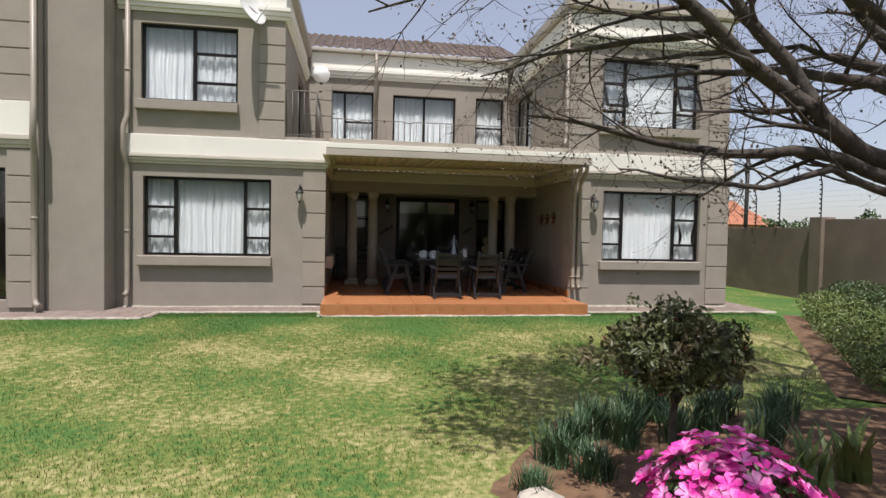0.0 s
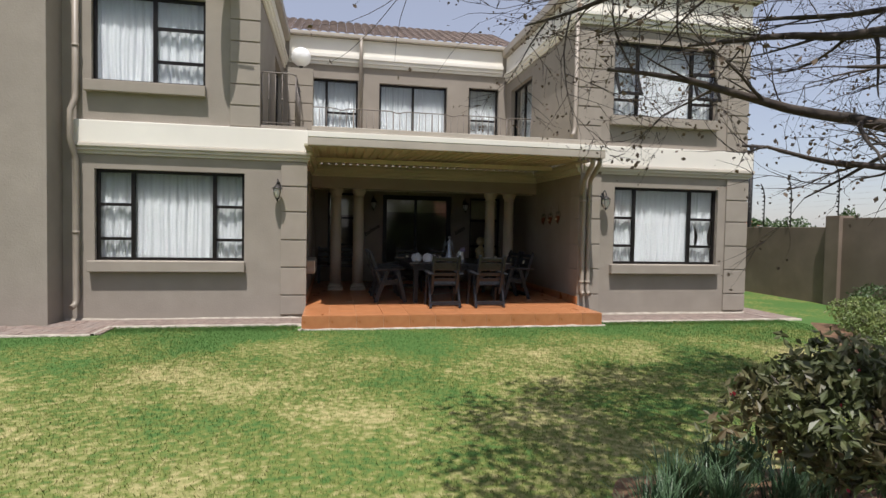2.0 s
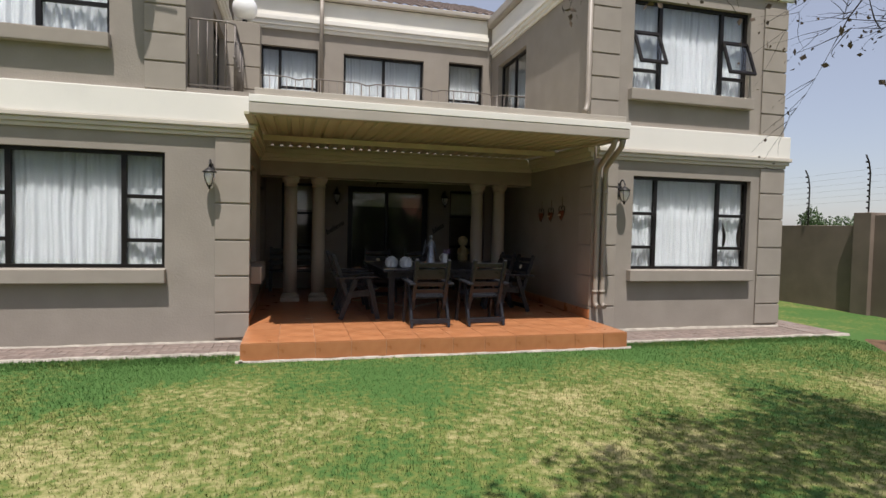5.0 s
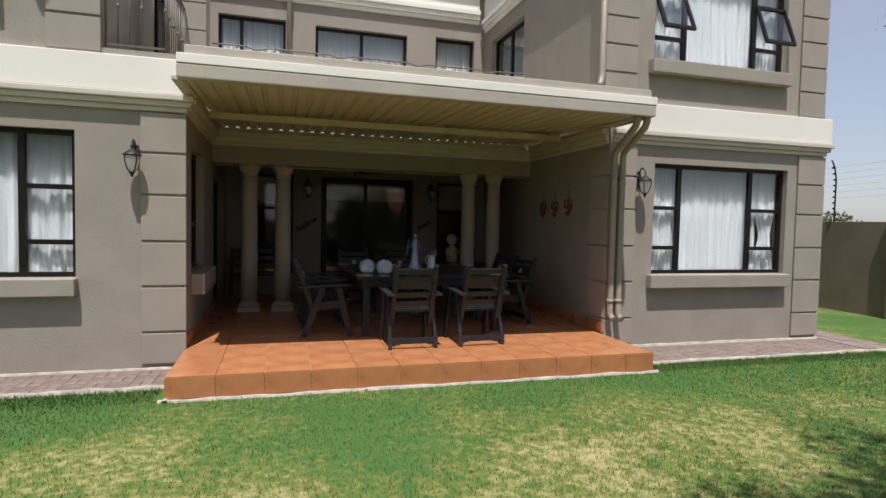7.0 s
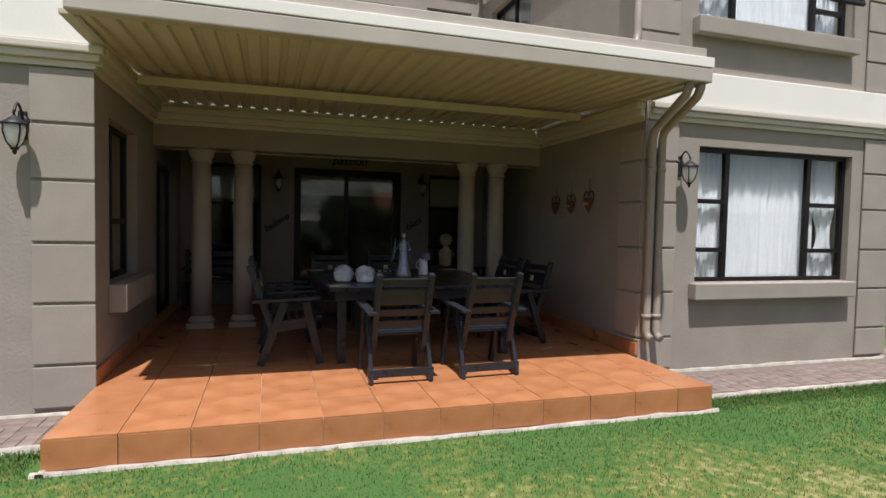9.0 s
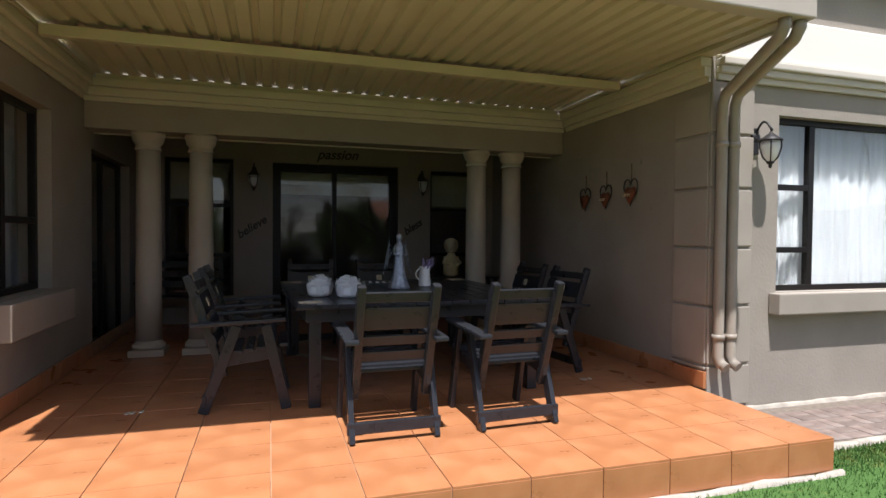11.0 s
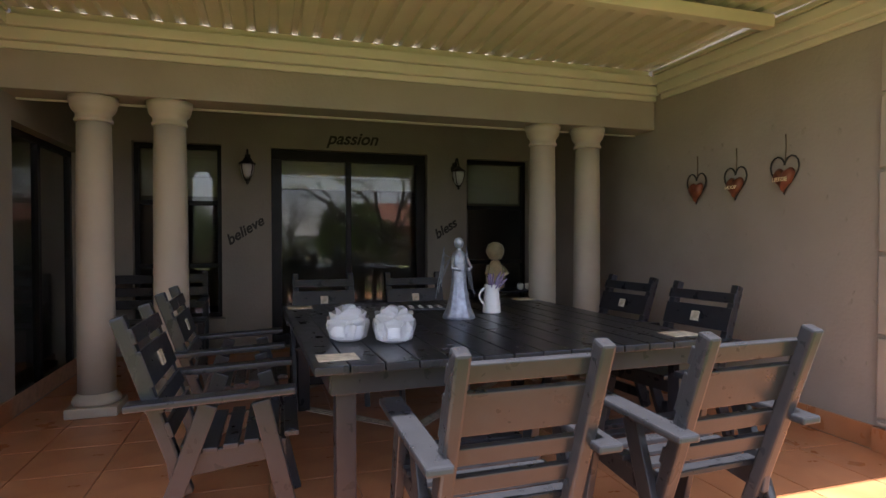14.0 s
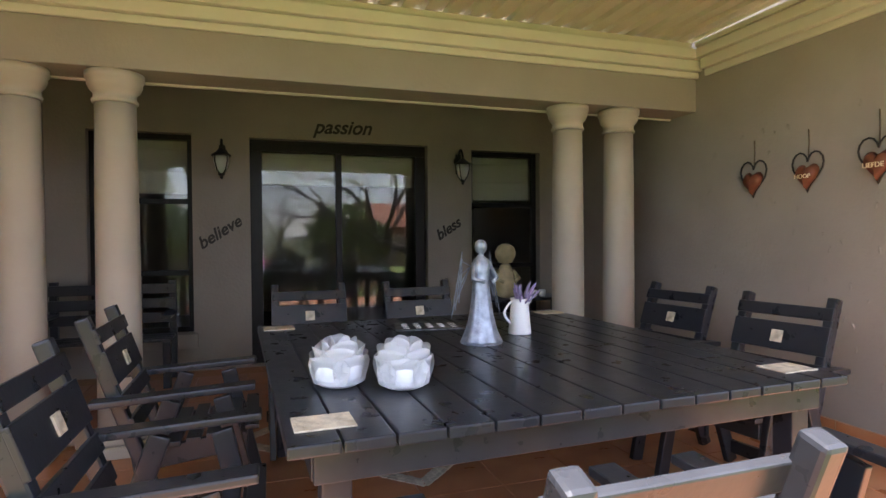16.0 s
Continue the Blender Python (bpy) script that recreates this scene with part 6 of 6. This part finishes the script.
tip = base + np.stack([np.cos(b) * lean * h, np.sin(b) * lean * h, h + 0.012], 1)
v = np.stack([base - sx, base + sx, tip], 1).reshape(-1, 3)
me = bpy.data.meshes.new("grass")
me.vertices.add(3 * n)
me.vertices.foreach_set("co", v.ravel())
me.loops.add(3 * n)
me.loops.foreach_set("vertex_index", np.arange(3 * n))
me.polygons.add(n)
me.polygons.foreach_set("loop_start", np.arange(0, 3 * n, 3))
me.update(calc_edges=True)
me.validate()
me.materials.append(LAWN)
tagged(new("grass", me), "short kikuyu grass blades of the lawn", "grass", "", "stuff")

settle([ob for ob in scene.objects if ob not in HOUSE or ob.name == "ground" or ob.name.startswith(("wall_boundary", "fence_"))])

# ---- floor tiles, mosaic and paving bricks ----
PITCH = 0.428
full = mesh_of("tile", box(bmesh.new(), (-0.211, -0.211, 0), (0.211, 0.211, 0.0135), bevel=0.002), TILE)
X0, Y0 = 0.504, 11.513
for j in range(14):
    for i in range(12):
        x0, y0 = X0 + PITCH * i, Y0 + PITCH * j
        lo, hi = (0.51, 5.58) if y0 < FRONT else (XL + 0.021, XR - 0.02)
        x1 = min(x0 + PITCH, hi)
        if y0 + PITCH > BACK:
            continue
        if x1 - x0 < PITCH - 0.001 or x0 < lo:
            if x1 - max(x0, lo) > 0.03:
                piece("tile", mesh_of("tile", box(bmesh.new(), (max(x0, lo) + 0.003, y0 + 0.003, FLOOR - 0.0135), (x1 - 0.003, y0 + PITCH - 0.003, FLOOR), bevel=0.002), TILE), terrace, I)
            continue
        piece("tile", full, terrace, pose(x0 + PITCH / 2, y0 + PITCH / 2, FLOOR - 0.0135))
riser = mesh_of("riser_tile", box(bmesh.new(), (-0.211, 0, 0.0), (0.211, 0.012, 0.19), bevel=0.002), TILE)
for i in range(11):
    piece("riser_tile", riser, terrace, pose(X0 + PITCH * (i + 0.5), 11.514, FLOOR - 0.0145 - 0.19))
x = X0 + PITCH * 11
piece("riser_tile", mesh_of("riser_tile", box(bmesh.new(), (x + 0.003, 11.514, FLOOR - 0.2045), (5.575, 11.526, FLOOR - 0.0145), bevel=0.002), TILE), terrace, I)
side_r = mesh_of("riser_tile", box(bmesh.new(), (0, 0.003, 0), (0.012, 0.375, 0.19), bevel=0.002), TILE)
for k in range(3):
    piece("riser_tile", side_r, terrace, pose(5.563, 11.527 + 0.378 * k, FLOOR - 0.2045))
    piece("riser_tile", side_r, terrace, pose(0.512, 11.527 + 0.378 * k, FLOOR - 0.2045))
# mosaic diamond behind and under the table and two small inlays
mos = mesh_of("mosaic_piece", box(bmesh.new(), (-0.026, -0.013, 0), (0.026, 0.013, 0.005), bevel=0.002), MOSAIC)
cx, cy, rad = 3.12, 15.17, 0.97
for k in range(4):
    p = Vector((cx + rad * math.cos(math.tau * k / 4 - math.pi / 2), cy + rad * math.sin(math.tau * k / 4 - math.pi / 2), 0))
    q = Vector((cx + rad * math.cos(math.tau * (k + 1) / 4 - math.pi / 2), cy + rad * math.sin(math.tau * (k + 1) / 4 - math.pi / 2), 0))
    ang = math.degrees(math.atan2((q - p).y, (q - p).x))
    for i in range(24):
        c = p.lerp(q, (i + 0.5) / 24)
        nrm = Vector((cx, cy, 0)) - c
        nrm.normalize()
        for o in (0, 0.034, 0.068):
            d = c + nrm * o
            piece("mosaic_piece", mos, terrace, pose(d.x, d.y, FLOOR + 0.0005, 0, 0, ang + R.uniform(-6, 6)))
for x0, y0 in ((1.28, 13.20), (4.80, 13.20)):
    for dx, dy, r in ((0, 0, 80), (0.03, 0.0, 84), (0.085, 0.01, 80)):
        piece("mosaic_piece", mos, terrace, pose(x0 + dx, y0 + dy, FLOOR + 0.0005, 0, 0, r))

brick = mesh_of("brick", box(bmesh.new(), (-0.098, -0.048, 0), (0.098, 0.048, 0.03), bevel=0.004), PAVER)
brick2 = mesh_of("brick", box(bmesh.new(), (-0.048, -0.098, 0), (0.048, 0.098, 0.03), bevel=0.004), PAVER)


def laid(x0, x1, y0, y1):
    for i in range(int((x1 - x0) / 0.2)):
        for j in range(int((y1 - y0) / 0.2 + 0.5)):
            for k in (0, 1):
                x, y = x0 + 0.2 * i, y0 + 0.2 * j
                if (i + j) % 2:
                    c = (x + 0.1, y + 0.05 + 0.1 * k)
                else:
                    c = (x + 0.05 + 0.1 * k, y + 0.1)
                yield (i + j) % 2, c


near, rest = [], []
for x0, x1, y0, y1 in ((-2.3, 0.54, 11.99, 12.60), (5.66, 9.28, 11.90, 12.60)):
    near += list(laid(x0, x1, y0, y1))
for x0, x1, y0, y1 in ((-7.5, -2.3, 11.37, 12.6), (9.3, 9.94, 11.9, 15.9)):
    rest += list(laid(x0, x1, y0, y1))
for o, c in near:
    piece("brick", brick if o else brick2, pave, pose(c[0], c[1], 0.128 + R.uniform(0, 0.004), R.uniform(-0.6, 0.6), R.uniform(-0.6, 0.6), R.uniform(-1, 1)))
vs, fs = [], []
for o, (x, y) in rest:
    if 11.3 < y < 12.6 and -4.35 < x < -3.35 and y > 12.1 or x < -4.4 and y > 11.95:
        continue
    wx, wy = (0.098, 0.048) if o else (0.048, 0.098)
    b = len(vs)
    z = 0.158 + R.uniform(0, 0.004)
    vs += [(x - wx, y - wy, 0.13), (x + wx, y - wy, 0.13), (x + wx, y + wy, 0.13), (x - wx, y + wy, 0.13), (x - wx + 0.004, y - wy + 0.004, z), (x + wx - 0.004, y - wy + 0.004, z), (x + wx - 0.004, y + wy - 0.004, z), (x - wx + 0.004, y + wy - 0.004, z)]
    fs += [(b + 4, b + 5, b + 6, b + 7), (b, b + 1, b + 5, b + 4), (b + 1, b + 2, b + 6, b + 5), (b + 2, b + 3, b + 7, b + 6), (b + 3, b, b + 4, b + 7)]
me = bpy.data.meshes.new("bricks")
me.from_pydata(vs, [], fs)
me.materials.append(PAVER)
ob = new("bricks", me)
ob.parent = pave
tagged(ob, "weathered brick pavers", "", "", "stuff")
